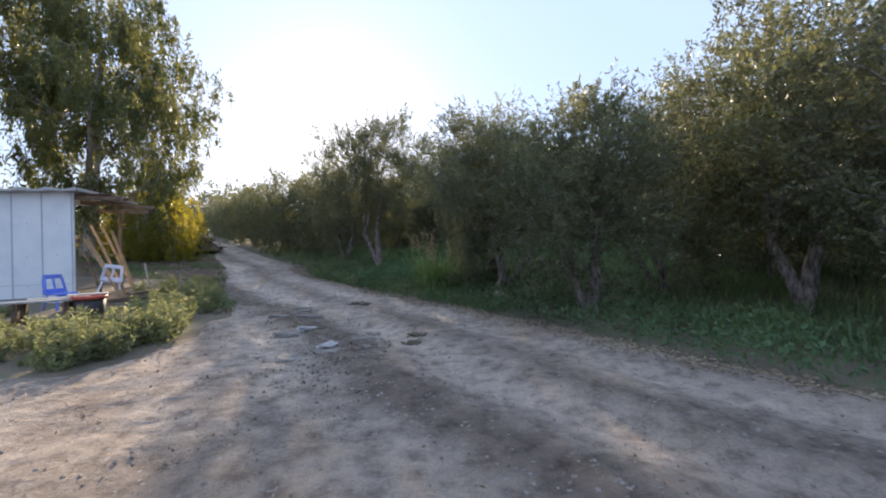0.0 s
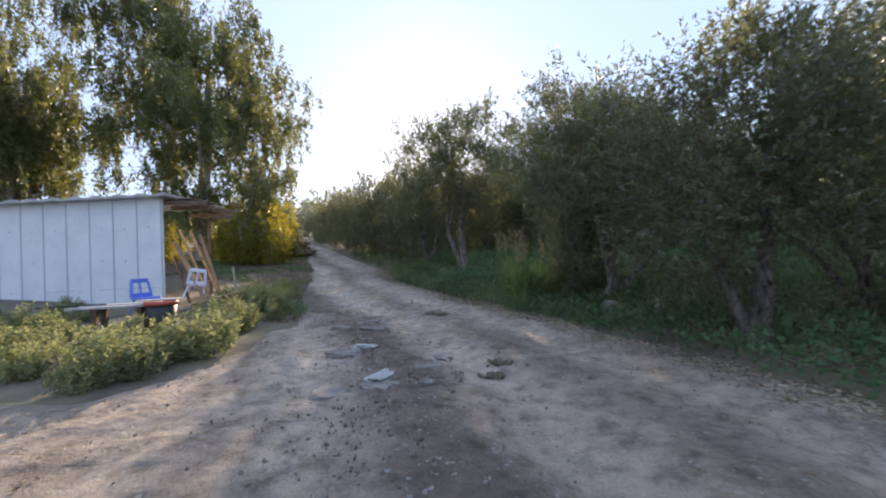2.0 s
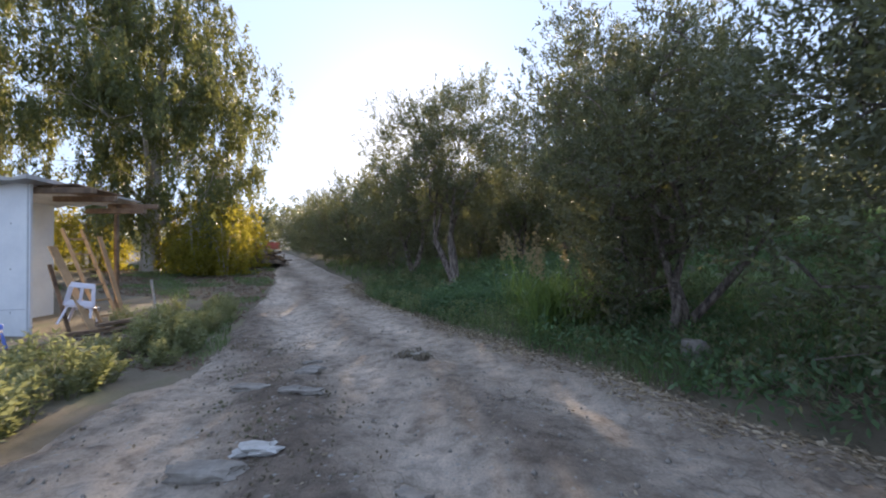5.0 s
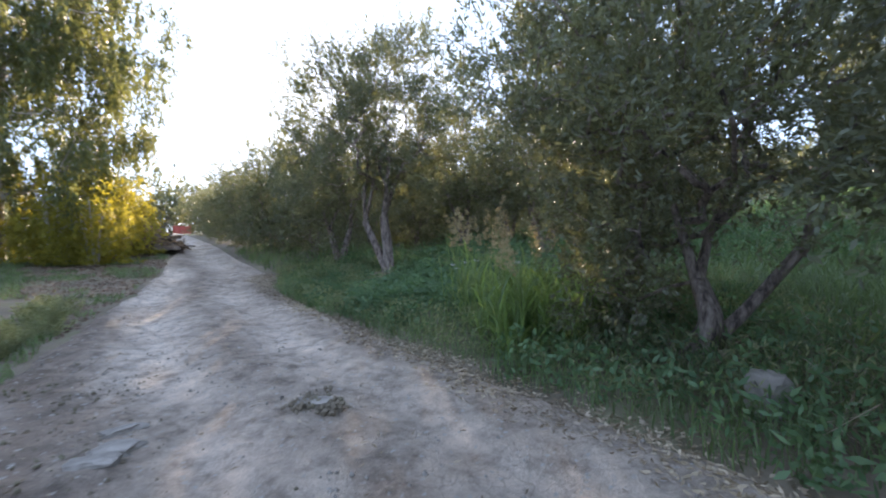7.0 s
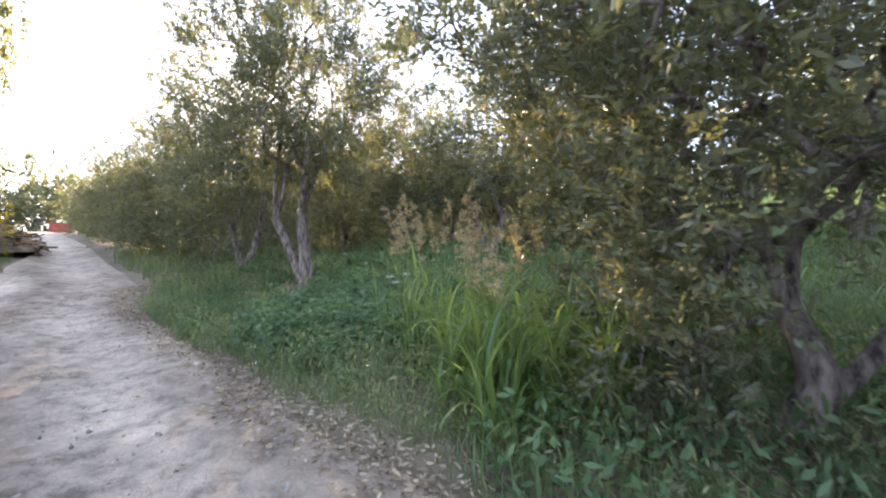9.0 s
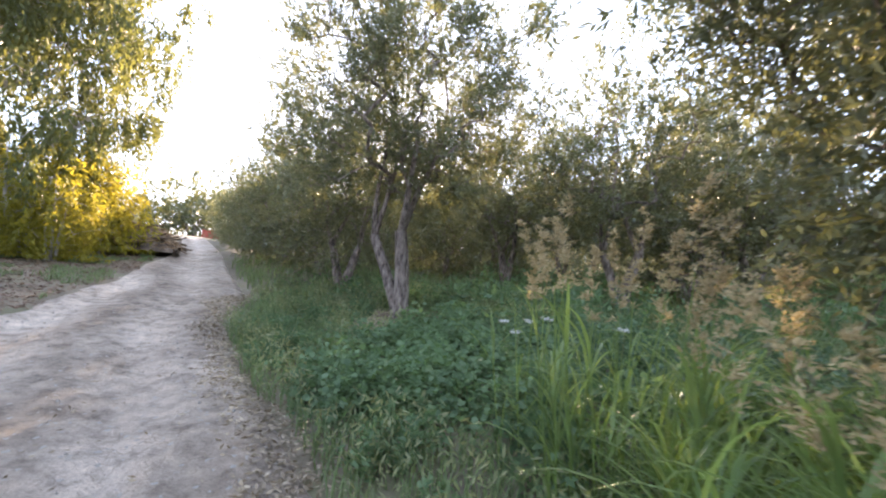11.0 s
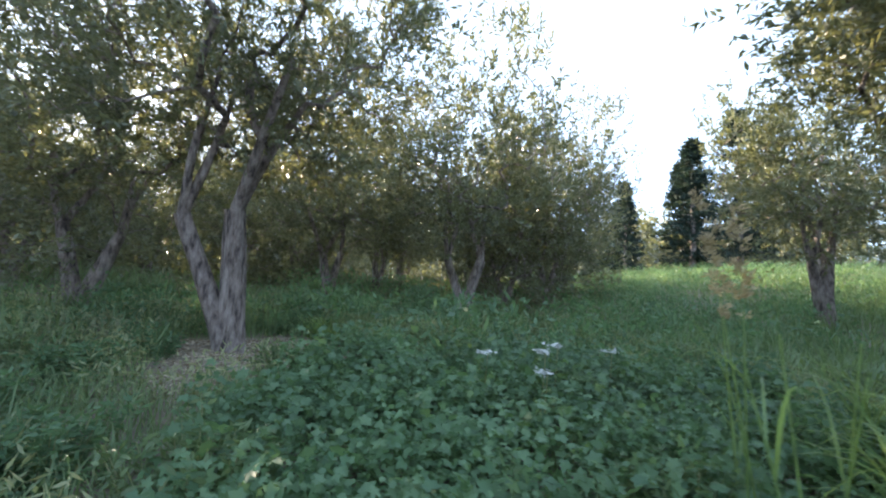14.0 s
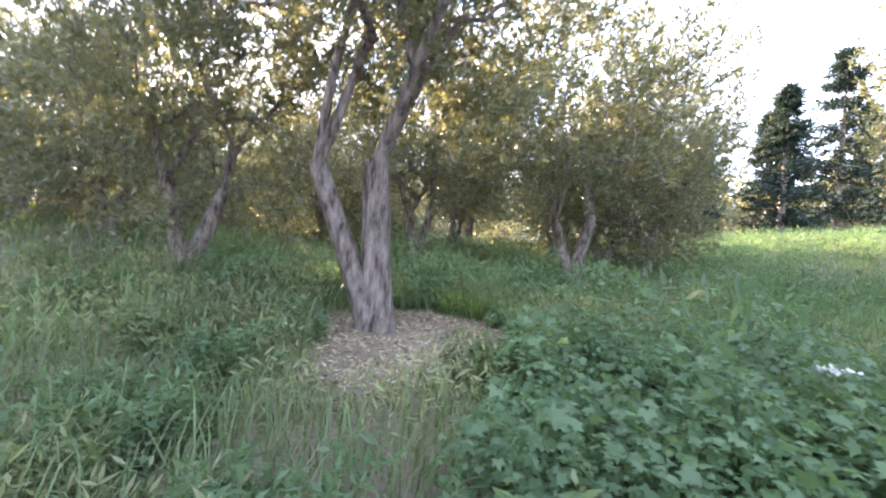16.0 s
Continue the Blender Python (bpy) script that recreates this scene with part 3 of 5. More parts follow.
for k, (x, y, s) in enumerate([(11.0, 17.4, 1.45), (17.0, 14.5, 1.35), (19.0, 20.5, 1.3), (15.0, 12.0, 1.1)]):
    again((tree_f, tree_e)[k % 2], x, y, 80 * k + 10, s, "broad sunlit olive tree at the field's edge")


def eucalyptus(seed, height, radius, low, leaf_count, label):
    """A tall gum: pale leaning trunk, long limbs, hanging strands of narrow leaves."""
    rng = np.random.default_rng(seed)
    tree = thing("eucalyptus_tree", Matrix(), label, "tree")
    h = height
    top = np.array([0.5, 0.2, h * 0.62])
    lines = [[((0, 0, -0.3), 0.55), ((0, 0, 0.3), 0.42), ((0.1, 0, h * 0.2), 0.34), ((0.3, 0.1, h * 0.4), 0.26), (tuple(top), 0.16)]]
    roots = [np.array([0.1, 0, h * 0.2]), np.array([0.3, 0.1, h * 0.4]), top]
    for k in range(7):
        an, z0 = k * 2.4 + 0.6, h * (0.13 + 0.06 * k)
        s = np.array([0.1 + 0.02 * k, 0.02 * k, z0])
        e = s + np.array([math.cos(an) * radius * 0.55, math.sin(an) * radius * 0.55, h * 0.16])
        m = (s + e) / 2 + np.array([0, 0, -0.03 * h])
        lines.append([(tuple(s), 0.15), (tuple(m), 0.11), (tuple(e), 0.06)])
        roots += [m, e]
    child("trunk", limb_mesh("trunk", rng, lines, M["euc_bark"], 14, 0.07), tree, "pale smooth trunk with long limbs")
    g = goals_in(rng, 300, np.array([0.2, 0, (h + low) / 2]), np.array([radius, radius, (h - low) / 2]) * 1.1, 0.25, 11)
    a, b, ra, rb, ends = grow(rng, roots, g, 0.08, 0.1, 0.009)
    tagged(child("branchwork", tubes("branches", a, b, ra, rb, M["euc_bark"], 5), tree, "thin drooping branches"), kind="stuff")
    # hanging strands
    n = leaf_count // 40
    k = rng.integers(0, len(ends), n)
    start = ends[k] + rng.normal(size=(n, 3)) * 0.35
    ln = rng.uniform(0.6, 2.0, n)
    f = rng.uniform(0, 1, (n, 40))
    sway = rng.normal(size=(n, 1, 3)) * 0.16
    pts = start[:, None] + np.stack([np.zeros_like(f), np.zeros_like(f), -f * ln[:, None]], -1) + sway * (f ** 1.5)[..., None] + rng.normal(size=(n, 40, 3)) * 0.07
    pts = pts.reshape(-1, 3)
    keep = pts[:, 2] > 0.25
    ways = rng.normal(size=(len(pts), 3)) * 0.5 + np.array([0, 0, -1.0])
    child("crown", leaf_mesh("crown", rng, pts[keep], ways[keep], 0.23, 0.072, M["euc"]), tree, "hanging narrow leaves, yellow-green where sun shines through")
    return tree


euc = place(eucalyptus(21, 17.0, 5.6, 1.6, 86000, "tall weeping eucalyptus with foliage down to the ground"), -18.6, 21.4)
euc2 = place(eucalyptus(22, 15.5, 5.6, 2.0, 96000, "tall eucalyptus behind the white shed"), -27.0, 17.5)



def sapling(seed, height, radius, count, label):
    """A young gum: thin stems and hanging leaves down to the ground."""
    rng = np.random.default_rng(seed)
    tree = thing("young_eucalyptus", Matrix(), label, "shrub", "young gums by the bend")
    lines = [[((0.1 * k, 0.05 * k, -0.1), 0.05), ((0.25 * (k - 1), 0.1, height * 0.4), 0.035), ((0.5 * (k - 1), 0.2 * (k - 1), height * 0.85), 0.012)] for k in range(3)]
    child("trunk", limb_mesh("trunk", rng, lines, M["euc_bark"], 7, 0.05), tree)
    g = goals_in(rng, 90, np.array([0, 0, height * 0.52]), np.array([radius, radius, height * 0.5]), 0.2, 6)
    g[:, 2] = np.maximum(g[:, 2], 0.3)
    a, b, ra, rb, ends = grow(rng, [np.array(q) for l in lines for q, r in l[1:]], g)
    tagged(child("branchwork", tubes("branchwork", a, b, ra, rb, M["euc_bark"], 4), tree), kind="stuff")
    c, w = shoots(rng, ends, np.array([0, 0, height * 0.7]), count, 24, 0.8, 0.2, 0.1, 1.5)
    c[:, 2] = np.maximum(c[:, 2], 0.2)
    child("crown", leaf_mesh("crown", rng, c, w, 0.15, 0.042, M["young"]), tree, "yellow-green leaves, light from behind put into their colour")
    return tree


young = place(sapling(25, 2.9, 1.45, 6000, "young eucalyptus beside the bend, backlight put into its yellow-green colour"), -14.0, 20.7)
for x, y, t, s in [(-15.3, 20.9, 80, 1.3), (-16.9, 22.6, 20, 1.5), (-20.6, 20.4, 250, 1.25), (-22.5, 18.6, 100, 1.4), (-15.9, 24.0, 300, 1.5)]:
    again(young, x, y, t, s)


def conifer(seed, height, radius, label):
    rng = np.random.default_rng(seed)
    tree = thing("conifer_tree", Matrix(), label, "tree")
    child("trunk", limb_mesh("trunk", rng, [[((0, 0, -0.3), 0.28), ((0.05, 0, height * 0.5), 0.17), ((0, 0, height * 0.98), 0.03)]], M["bark"], 8, 0.05), tree, "straight dark trunk")
    n = 130
    z = height * rng.uniform(0.07, 0.99, n)
    an = rng.uniform(0, 6.28, n)
    r = radius * (1 - z / height) ** 0.75 * rng.uniform(0.55, 1.15, n) + 0.15
    a = np.stack([0 * z, 0 * z, z], 1)
    b = np.stack([np.cos(an) * r, np.sin(an) * r, z + 0.1 * r - 0.05 * r * r], 1)
    tagged(child("branchwork", tubes("branches", a, b, np.full(n, 0.035), np.full(n, 0.01), M["bark"], 4), tree, "short level branches"), kind="stuff")
    f = rng.uniform(0.05, 1.0, (n, 76))
    pts = a[:, None] * (1 - f[..., None]) + b[:, None] * f[..., None] + rng.normal(size=(n, 76, 3)) * np.array([0.16, 0.16, 0.12])
    pts = pts.reshape(-1, 3)
    ways = np.repeat(unit(b - a), 76, 0) + rng.normal(size=(len(pts), 3)) * 0.7
    child("crown", leaf_mesh("crown", rng, pts, ways, 0.42, 0.13, M["conifer"]), tree, "dark blue-green needles")
    return tree


con1 = place(conifer(31, 11.5, 3.0, "tall dark conifer beyond the grass field"), 31.0, 33.5)
con2 = place(conifer(32, 15.0, 4.4, "broad dark conifer beyond the grass field"), 37.0, 33.0)
for x, y, s in [(34.0, 36.5, 0.9), (26.5, 36.5, 0.62), (42.0, 33.5, 0.95), (28.5, 38.5, 0.75)]:
    again(con1, x, y, x * 31, s)


# far tree line beyond the bend and around the field
tree_far = place(olive_tree(17, 6.5, 3.6, [(0.0, 0, 0.3, 0.0, 1.2, 0.16), (-0.1, 0, -0.5, 0.1, 1.2, 0.12)], -0.6, 2200, 60, 0.52, 0.24,
                 label="distant tree in the tree line", spread=0.5), -30.0, 57.0)
for k in range(52):
    an = radians(-80 + k * 2.85)
    r = 60 + 6 * math.sin(k * 2.3) + (22 if an < -0.3 else 0 if an < 0.45 else 10)
    low = 0.75 if an < -0.3 else 1.0
    again(tree_far, -4 + r * math.sin(an), 6 + r * math.cos(an), 77 * k, low * (1.05 + 0.2 * math.sin(k * 1.3)))

# ---------------------------------------------------------------- the white shed
SHED = pose(-9.5, 10.45, float(land(-9.5, 10.45)) - 0.12, 0, 0, 7)
shed = thing("shed", SHED, "white sheet-metal shed with ribbed walls and flat roof", "shed")
LEN, DEP, HGT, RIB = 9.0, 2.0, 2.98, 0.69
front = part("wall", box_bm(LEN, 0.05, HGT - 0.12, pose(-LEN / 2, 0.025, HGT / 2 + 0.06), 0.004), M["white_metal"], shed, "white ribbed sheet wall")
part("wall", box_bm(0.05, DEP - 0.05, HGT - 0.12, pose(-1.8, DEP / 2 + 0.026, HGT / 2 + 0.06), 0.004), M["white_metal"], shed)
part("wall", box_bm(0.05, DEP - 0.05, HGT - 0.12, pose(-LEN + 0.025, DEP / 2 + 0.026, HGT / 2 + 0.06), 0.004), M["white_metal"], shed)
part("wall", box_bm(LEN - 1.8, 0.05, HGT - 0.12, pose(-LEN / 2 - 0.9, DEP + 0.03, HGT / 2 + 0.06), 0.004), M["white_metal"], shed)
# solid block whose near-black colour stands in for shade under the wall
part("base", box_bm(LEN - 1.9, DEP - 0.1, 0.2, pose(-LEN / 2 - 0.9, DEP / 2 + 0.05, 0.0), 0.01), M["dark"], shed, "near-black block, shade of the gap under the wall put into its colour")
k = 0
while k * RIB < LEN - 0.1:
    bm = bmesh.new()
    x = -k * RIB - 0.04
    prof = [(-0.016, 0.0), (-0.008, -0.016), (0.008, -0.016), (0.016, 0.0)]
    lo = [bm.verts.new((px, py, 0.14)) for px, py in prof]
    hi = [bm.verts.new((px, py, HGT - 0.03)) for px, py in prof]
    for i in range(3):
        bm.faces.new((lo[i], lo[i + 1], hi[i + 1], hi[i]))
    bm.faces.new(hi), bm.faces.new(lo[::-1])
    rib = part("rib", bm, M["seam"], front, "grey raised seam")
    rib.location = (x, 0.0, 0)
    for z in (0.55, 1.35, 2.2):
        sc = part("screw", box_bm(0.022, 0.012, 0.022, Matrix(), 0.004), M["screw"], front, "dark screw head")
        sc.location = (x - RIB / 2, -0.004, z + 0.02 * math.sin(k * 3 + z))
    k += 1
for x0, x1, z in ((-0.1, -1.9, 0.62), (-2.6, -3.5, 0.58)):
    part("crease", beam_bm((x0, -0.004, z), (x1, -0.004, z - 0.03), 0.012, 0.014, 0.003), M["seam"], front, "horizontal dent in the sheet")
bm = bmesh.new()
n = int(LEN / 0.09) + 6
rows = []
for i in range(n + 1):
    x = 0.28 - i * (LEN + 0.45) / n
    z = 0.05 * (0.5 + 0.5 * math.cos(i * 0.9))
    rows.append([bm.verts.new((x, -0.30, HGT + 0.03 + z)), bm.verts.new((x, DEP + 0.2, HGT - 0.1 + z)),
                 bm.verts.new((x, DEP + 0.2, HGT - 0.13 + z)), bm.verts.new((x, -0.30, HGT - 0.02 + z * 0.4))])
for p, q in zip(rows, rows[1:]):
    for i in range(4):
        bm.faces.new((p[i], p[(i + 1) % 4], q[(i + 1) % 4], q[i]))
bm.faces.new(rows[0]), bm.faces.new(rows[-1][::-1])
part("roof", bm, M["roof_metal"], shed, "weathered corrugated roof sheet")
for y0, z0, ln in ((0.1, -0.13, 1.05), (0.7, -0.2, 0.9), (1.4, -0.36, 0.95), (1.95, -0.18, 0.8)):
    part("roof_beam", beam_bm((-0.3, y0, HGT + z0), (ln, y0 + 0.15, HGT + z0 - 0.03), 0.09, 0.11, 0.008), M["old_wood"], shed, "dark timber sticking out past the wall")
part("lean_to_roof", beam_bm((0.35, 0.15, HGT - 0.04), (0.35, 1.2, HGT - 0.09), 0.8, 0.03, 0.004), M["old_wood"], shed, "thin dark boards over the beams")
part("post", beam_bm((-0.06, 1.9, -0.1), (-0.06, 1.9, HGT - 0.2), 0.08, 0.08, 0.01), M["old_wood"], shed, "timber post")

# ---------------------------------------------------------------- low growth


def scatter(rng, n, x0, x1, y0, y1, keep):
    x, y = rng.uniform(x0, x1, n), rng.uniform(y0, y1, n)
    m = keep(x, y)
    x, y = x[m], y[m]
    return np.stack([x, y, np.maximum(ground_z(x, y), road_z(x, y)) - 0.01], 1)


def right_of(x, y, gap=0.0):
    d, h = off_road(x, y)
    return d - h + 0.25 * wave(x, y, 1.7, 4.0) - gap


def left_of(x, y, gap=0.0):
    d, h = off_road(x, y)
    return -d - h + 0.3 * wave(x, y, 1.3, 2.0) - gap


def bare_ring(x, y):
    return np.hypot(x + 2.4, y - 17.1) > 1.1 + 0.3 * wave(x, y, 2.5, 1.0)


def mallow_zone(x, y):
    return ((x + 0.5) / 2.5) ** 2 + ((y - 14.7) / 1.85) ** 2 < 1 + 0.35 * wave(x, y, 2.0, 0.3)


rng = np.random.default_rng(51)
p = scatter(rng, 62000, -6, 8, 9, 20, lambda x, y: (right_of(x, y, 0.05) > 0) & bare_ring(x, y) & (rng.uniform(size=len(x)) < np.where(mallow_zone(x, y), 0.4, 0.9)))
tagged(new("verge_grass", blade_mesh("verge_grass", rng, p, 0.36 + 0.12 * wave(p[:, 0], p[:, 1], 1.1), 0.009, 0.75, M["grass"])),
       "soft green grass along the right verge", "grass", kind="stuff")
p = scatter(rng, 62000, -12, 34, 17, 38, lambda x, y: (right_of(x, y, 0.3) > 0) & bare_ring(x, y))
tagged(new("field_grass", blade_mesh("field_grass", rng, p, 0.5 + 0.18 * wave(p[:, 0], p[:, 1], 0.7), 0.02, 0.6, M["grass"])),
       "tall green grass of the open field", "grass", kind="stuff")
p = scatter(rng, 26000, 2.5, 26, 2, 20, lambda x, y: right_of(x, y, 1.2) > 0)
tagged(new("grove_grass", blade_mesh("grove_grass", rng, p, 0.5, 0.024, 0.55, M["grass"])), "green grass under the olive trees", "grass", kind="stuff")
def green_patch(x, y):
    return wave(x, y, 0.9, 0.5) + 0.5 * wave(x, y, 2.6, 1.9)


def left_ground(x, y):
    return (left_of(x, y, 0.1) > 0) & (left_of(x, y, 7.5) < 0) & ~((x < -8.6) & (y < 15))


p = scatter(rng, 90000, -22, -4, 9, 25, lambda x, y: left_ground(x, y) & (green_patch(x, y) > 0.05))
tagged(new("left_verge_grass", blade_mesh("left_verge_grass", rng, p, 0.17 + 0.07 * wave(p[:, 0], p[:, 1], 2.1), 0.012, 0.75, M["grass"])), "patches of short bright grass beyond the weed bed", "grass", kind="stuff")
p = scatter(rng, 90000, -24, -4, 9, 27, lambda x, y: left_ground(x, y) & (green_patch(x, y) < 0.3))
p[:, 2] += 0.015
tagged(new("gum_litter", leaf_mesh("gum_litter", rng, p, rng.normal(size=(len(p), 3)) * np.array([1, 1, 0.2]), 0.09, 0.022, M["gum_litter"], 0.2)),
       "reddish-brown fallen leaves under the eucalyptus", "leaf litter", kind="stuff")
# coarse plants that break the open field
rng = np.random.default_rng(60)
p = scatter(rng, 900, -2, 30, 15.5, 34, lambda x, y: (right_of(x, y, 2.5) > 0) & (wave(x, y, 0.6, 2.8) > -0.3) & bare_ring(x, y))
n = len(p)
q = (p[:, None] + rng.normal(size=(n, 46, 3)) * np.array([0.22, 0.22, 0.0]) + np.array([0, 0, 1.0]) * rng.uniform(0.1, 0.75, (n, 46, 1)) * rng.uniform(0.5, 1.2, (n, 1, 1))).reshape(-1, 3)
tagged(new("field_weeds", leaf_mesh("field_weeds", rng, q, rng.normal(size=(len(q), 3)) + np.array([0, 0, 0.6]), 0.16, 0.045, M["mallow"])),
       "coarse dark green weeds standing in the field", "weeds", kind="stuff")
# patch of sunlit grass: the sun on it is put in with brighter blades
p = scatter(rng, 1500, -1.9, -0.5, 17.6, 18.9, lambda x, y: ((x + 1.2) / 0.6) ** 2 + ((y - 18.25) / 0.5) ** 2 < 1)
tagged(new("sunlit_tuft", blade_mesh("sunlit_tuft", rng, p, 0.4, 0.014, 0.9, M["reed"])), "grass beside the olive trunk, sunlight put into its bright yellow-green", "grass", kind="stuff")


def disc_leaves(name, rng, centres, size, mat):
    """Round lobed leaves, cupped, facing mostly up."""
    n = len(centres)
    nrm = unit(rng.normal(size=(n, 3)) * 0.45 + np.array([0, -0.15, 1.0]))
    u = unit(np.cross(nrm, rng.normal(size=(n, 3))))
    v = np.cross(nrm, u)
    S = size * (0.5 + 1.3 * rng.uniform(0, 1, n) ** 2.2)
    th = np.linspace(0, 2 * math.pi, 6, endpoint=False)
    rad = np.array([0.35, 1.0, 0.9, 1.08, 0.9, 1.0])
    ring = centres[:, None] + (np.cos(th)[None, :, None] * u[:, None] + np.sin(th)[None, :, None] * v[:, None]) * (S[:, None] * rad)[..., None] \
        + nrm[:, None] * (S[:, None] * np.array([0.1, 0.24, 0.1, 0.2, 0.1, 0.24]))[..., None]
    vs = np.concatenate([centres[:, None], ring], 1).reshape(-1, 3)
    i = np.arange(6)
    f = np.stack([0 * i, 1 + i, 1 + (i + 1) % 6], 1)
    fs = (np.arange(n)[:, None, None] * 7 + f[None]).reshape(-1, 3)
    return mesh_of(name, vs, fs, mat)


def lobed_leaves(name, rng, centres, size, mat, tilt=0.55):
    """Palmate leaves with five pointed lobes, folded at the veins, tipped every way."""
    n = len(centres)
    nrm = unit(rng.normal(size=(n, 3)) * tilt + np.array([0, -0.25, 1.0]))
    u = unit(np.cross(nrm, rng.normal(size=(n, 3))))
    v = np.cross(nrm, u)
    S = size * (0.45 + 0.9 * rng.uniform(0, 1, n) ** 1.6)
    th = np.radians([-160, -118, -92, -60, -36, 0, 36, 60, 92, 118, 160])
    rad = np.array([0.3, 0.85, 0.55, 1.0, 0.6, 1.15, 0.6, 1.0, 0.55, 0.85, 0.3])
    up = np.array([0.0, 0.02, 0.16, -0.02, 0.18, -0.1, 0.18, -0.02, 0.16, 0.02, 0.0])
    ring = centres[:, None] + (np.cos(th)[None, :, None] * u[:, None] + np.sin(th)[None, :, None] * v[:, None]) * (S[:, None] * rad)[..., None] + nrm[:, None] * (S[:, None] * up)[..., None]
    vs = np.concatenate([centres[:, None], ring], 1).reshape(-1, 3)
    i = np.arange(10)
    f = np.stack([0 * i, 1 + i, 2 + i], 1)
    fs = (np.arange(n)[:, None, None] * 12 + f[None]).reshape(-1, 3)
    return mesh_of(name, vs, fs, mat)


def tuft_points(rng, spots, per, radius, height):
    """Leaf places on the domes of separate bushy plants."""
    n = len(spots)
    H, R = height * rng.uniform(0.55, 1.25, n), radius * rng.uniform(0.7, 1.3, n)
    d = unit(rng.normal(size=(n * per, 3))).reshape(n, per, 3)
    d[..., 2] = np.abs(d[..., 2])
    k = rng.uniform(0.55, 1.0, (n, per, 1))
    q = spots[:, None] + d * k * np.stack([R, R, H], 1)[:, None]
    return q.reshape(-1, 3)


rng = np.random.default_rng(52)
spots = scatter(rng, 620, -3.4, 3.4, 12.2, 17, lambda x, y: mallow_zone(x, y) & (right_of(x, y, 0.2) > 0))
p = tuft_points(rng, spots, 170, 0.27, 0.52)
tagged(new("mallow_patch", lobed_leaves("mallow_patch", rng, p, 0.037, M["mallow"])), "dense dark green bed of lobed leaves in mounds", "weeds", kind="stuff")
spots = scatter(rng, 420, -7, 5, 8.5, 22, lambda x, y: (right_of(x, y, 0.25) > 0) & (right_of(x, y, 3.6) < 0) & (wave(x, y, 1.6, 2.2) > -0.2) & bare_ring(x, y))
p = tuft_points(rng, spots, 60, 0.2, 0.34)
tagged(new("verge_weeds", lobed_leaves("verge_weeds", rng, p, 0.034, M["mallow"])), "low leafy weeds in the verge grass", "weeds", kind="stuff")
spots = scatter(rng, 90, -4.4, 1.5, 18.3, 20.6, lambda x, y: right_of(x, y, 0.8) > 0)
p = tuft_points(rng, spots, 90, 0.3, 0.5)
tagged(new("nettle_bed", leaf_mesh("nettle_bed", rng, p, rng.normal(size=(len(p), 3)) + np.array([0, 0, 0.3]), 0.09, 0.04, M["mallow"])), "bed of leafy green weeds behind the olive trunks", "weeds", kind="stuff")
# dry tangle on the bank under the dark olives
rng = np.random.default_rng(58)
b0 = scatter(rng, 2600, 0.6, 6.5, 6.6, 11.0, lambda x, y: (right_of(x, y, 0.75) > 0) & (right_of(x, y, 2.6) < 0))
an, ln = rng.uniform(0, 6.28, len(b0)), rng.uniform(0.2, 0.6, len(b0))
b1 = b0 + np.stack([np.cos(an) * ln * 0.8, np.sin(an) * ln * 0.8, ln * rng.uniform(0.1, 0.8, len(b0))], 1)
tagged(new("dry_brush", tubes("dry_brush", b0, b1, np.full(len(b0), 0.004), np.full(len(b0), 0.0018), M["litter"], 4)),
       "grey-brown tangle of dry stems on the bank", "dry brush", kind="stuff")
# low scrub that closes the view under the grove
p = scatter(rng, 30000, -9, 11, 24, 42, lambda x, y: right_of(x, y, 1.0) > 0)
p[:, 2] += rng.uniform(0, 1, len(p)) ** 1.2 * (1.0 + 0.9 * np.clip(wave(p[:, 0], p[:, 1], 0.9, 1.1), -0.7, 1)) * np.clip((p[:, 1] - 22) / 8, 0.3, 1.2)
tagged(new("grove_scrub", leaf_mesh("grove_scrub", rng, p, rng.normal(size=(len(p), 3)) + np.array([0, 0, 0.4]), 0.17, 0.07, M["olive"])),
       "dark low scrub under the grove", "undergrowth", kind="stuff")
rng = np.random.default_rng(59)
p = scatter(rng, 34000, -0.5, 9, 1, 12, lambda x, y: (right_of(x, y, 0.12) > 0) & (right_of(x, y, 2.8) < 0))
p[:, 2] += 0.5 * rng.uniform(0.05, 1, len(p)) * (0.75 + 0.35 * wave(p[:, 0], p[:, 1], 2.3))
tagged(new("shade_weeds", leaf_mesh("shade_weeds", rng, p, rng.normal(size=(len(p), 3)) + np.array([0, 0, 0.4]), 0.10, 0.036, M["mallow"])),
       "dark leafy weeds at the foot of the olives", "weeds", kind="stuff")

p = scatter(rng, 80000, -7, 4, 9.5, 20, lambda x, y: (right_of(x, y, 0.1) > 0) & (wave(x, y, 1.9, 3.3) > -0.1) & ~mallow_zone(x, y) & bare_ring(x, y))
p[:, 2] += 0.42 * rng.uniform(0.1, 1, len(p)) * (0.8 + 0.4 * wave(p[:, 0], p[:, 1], 3.0))
tagged(new("feathery_weeds", leaf_mesh("feathery_weeds", rng, p, rng.normal(size=(len(p), 3)) + np.array([0, 0, 0.5]), 0.075, 0.015, M["weed"])),
       "pale feathery weeds among the verge grass", "weeds", kind="stuff")


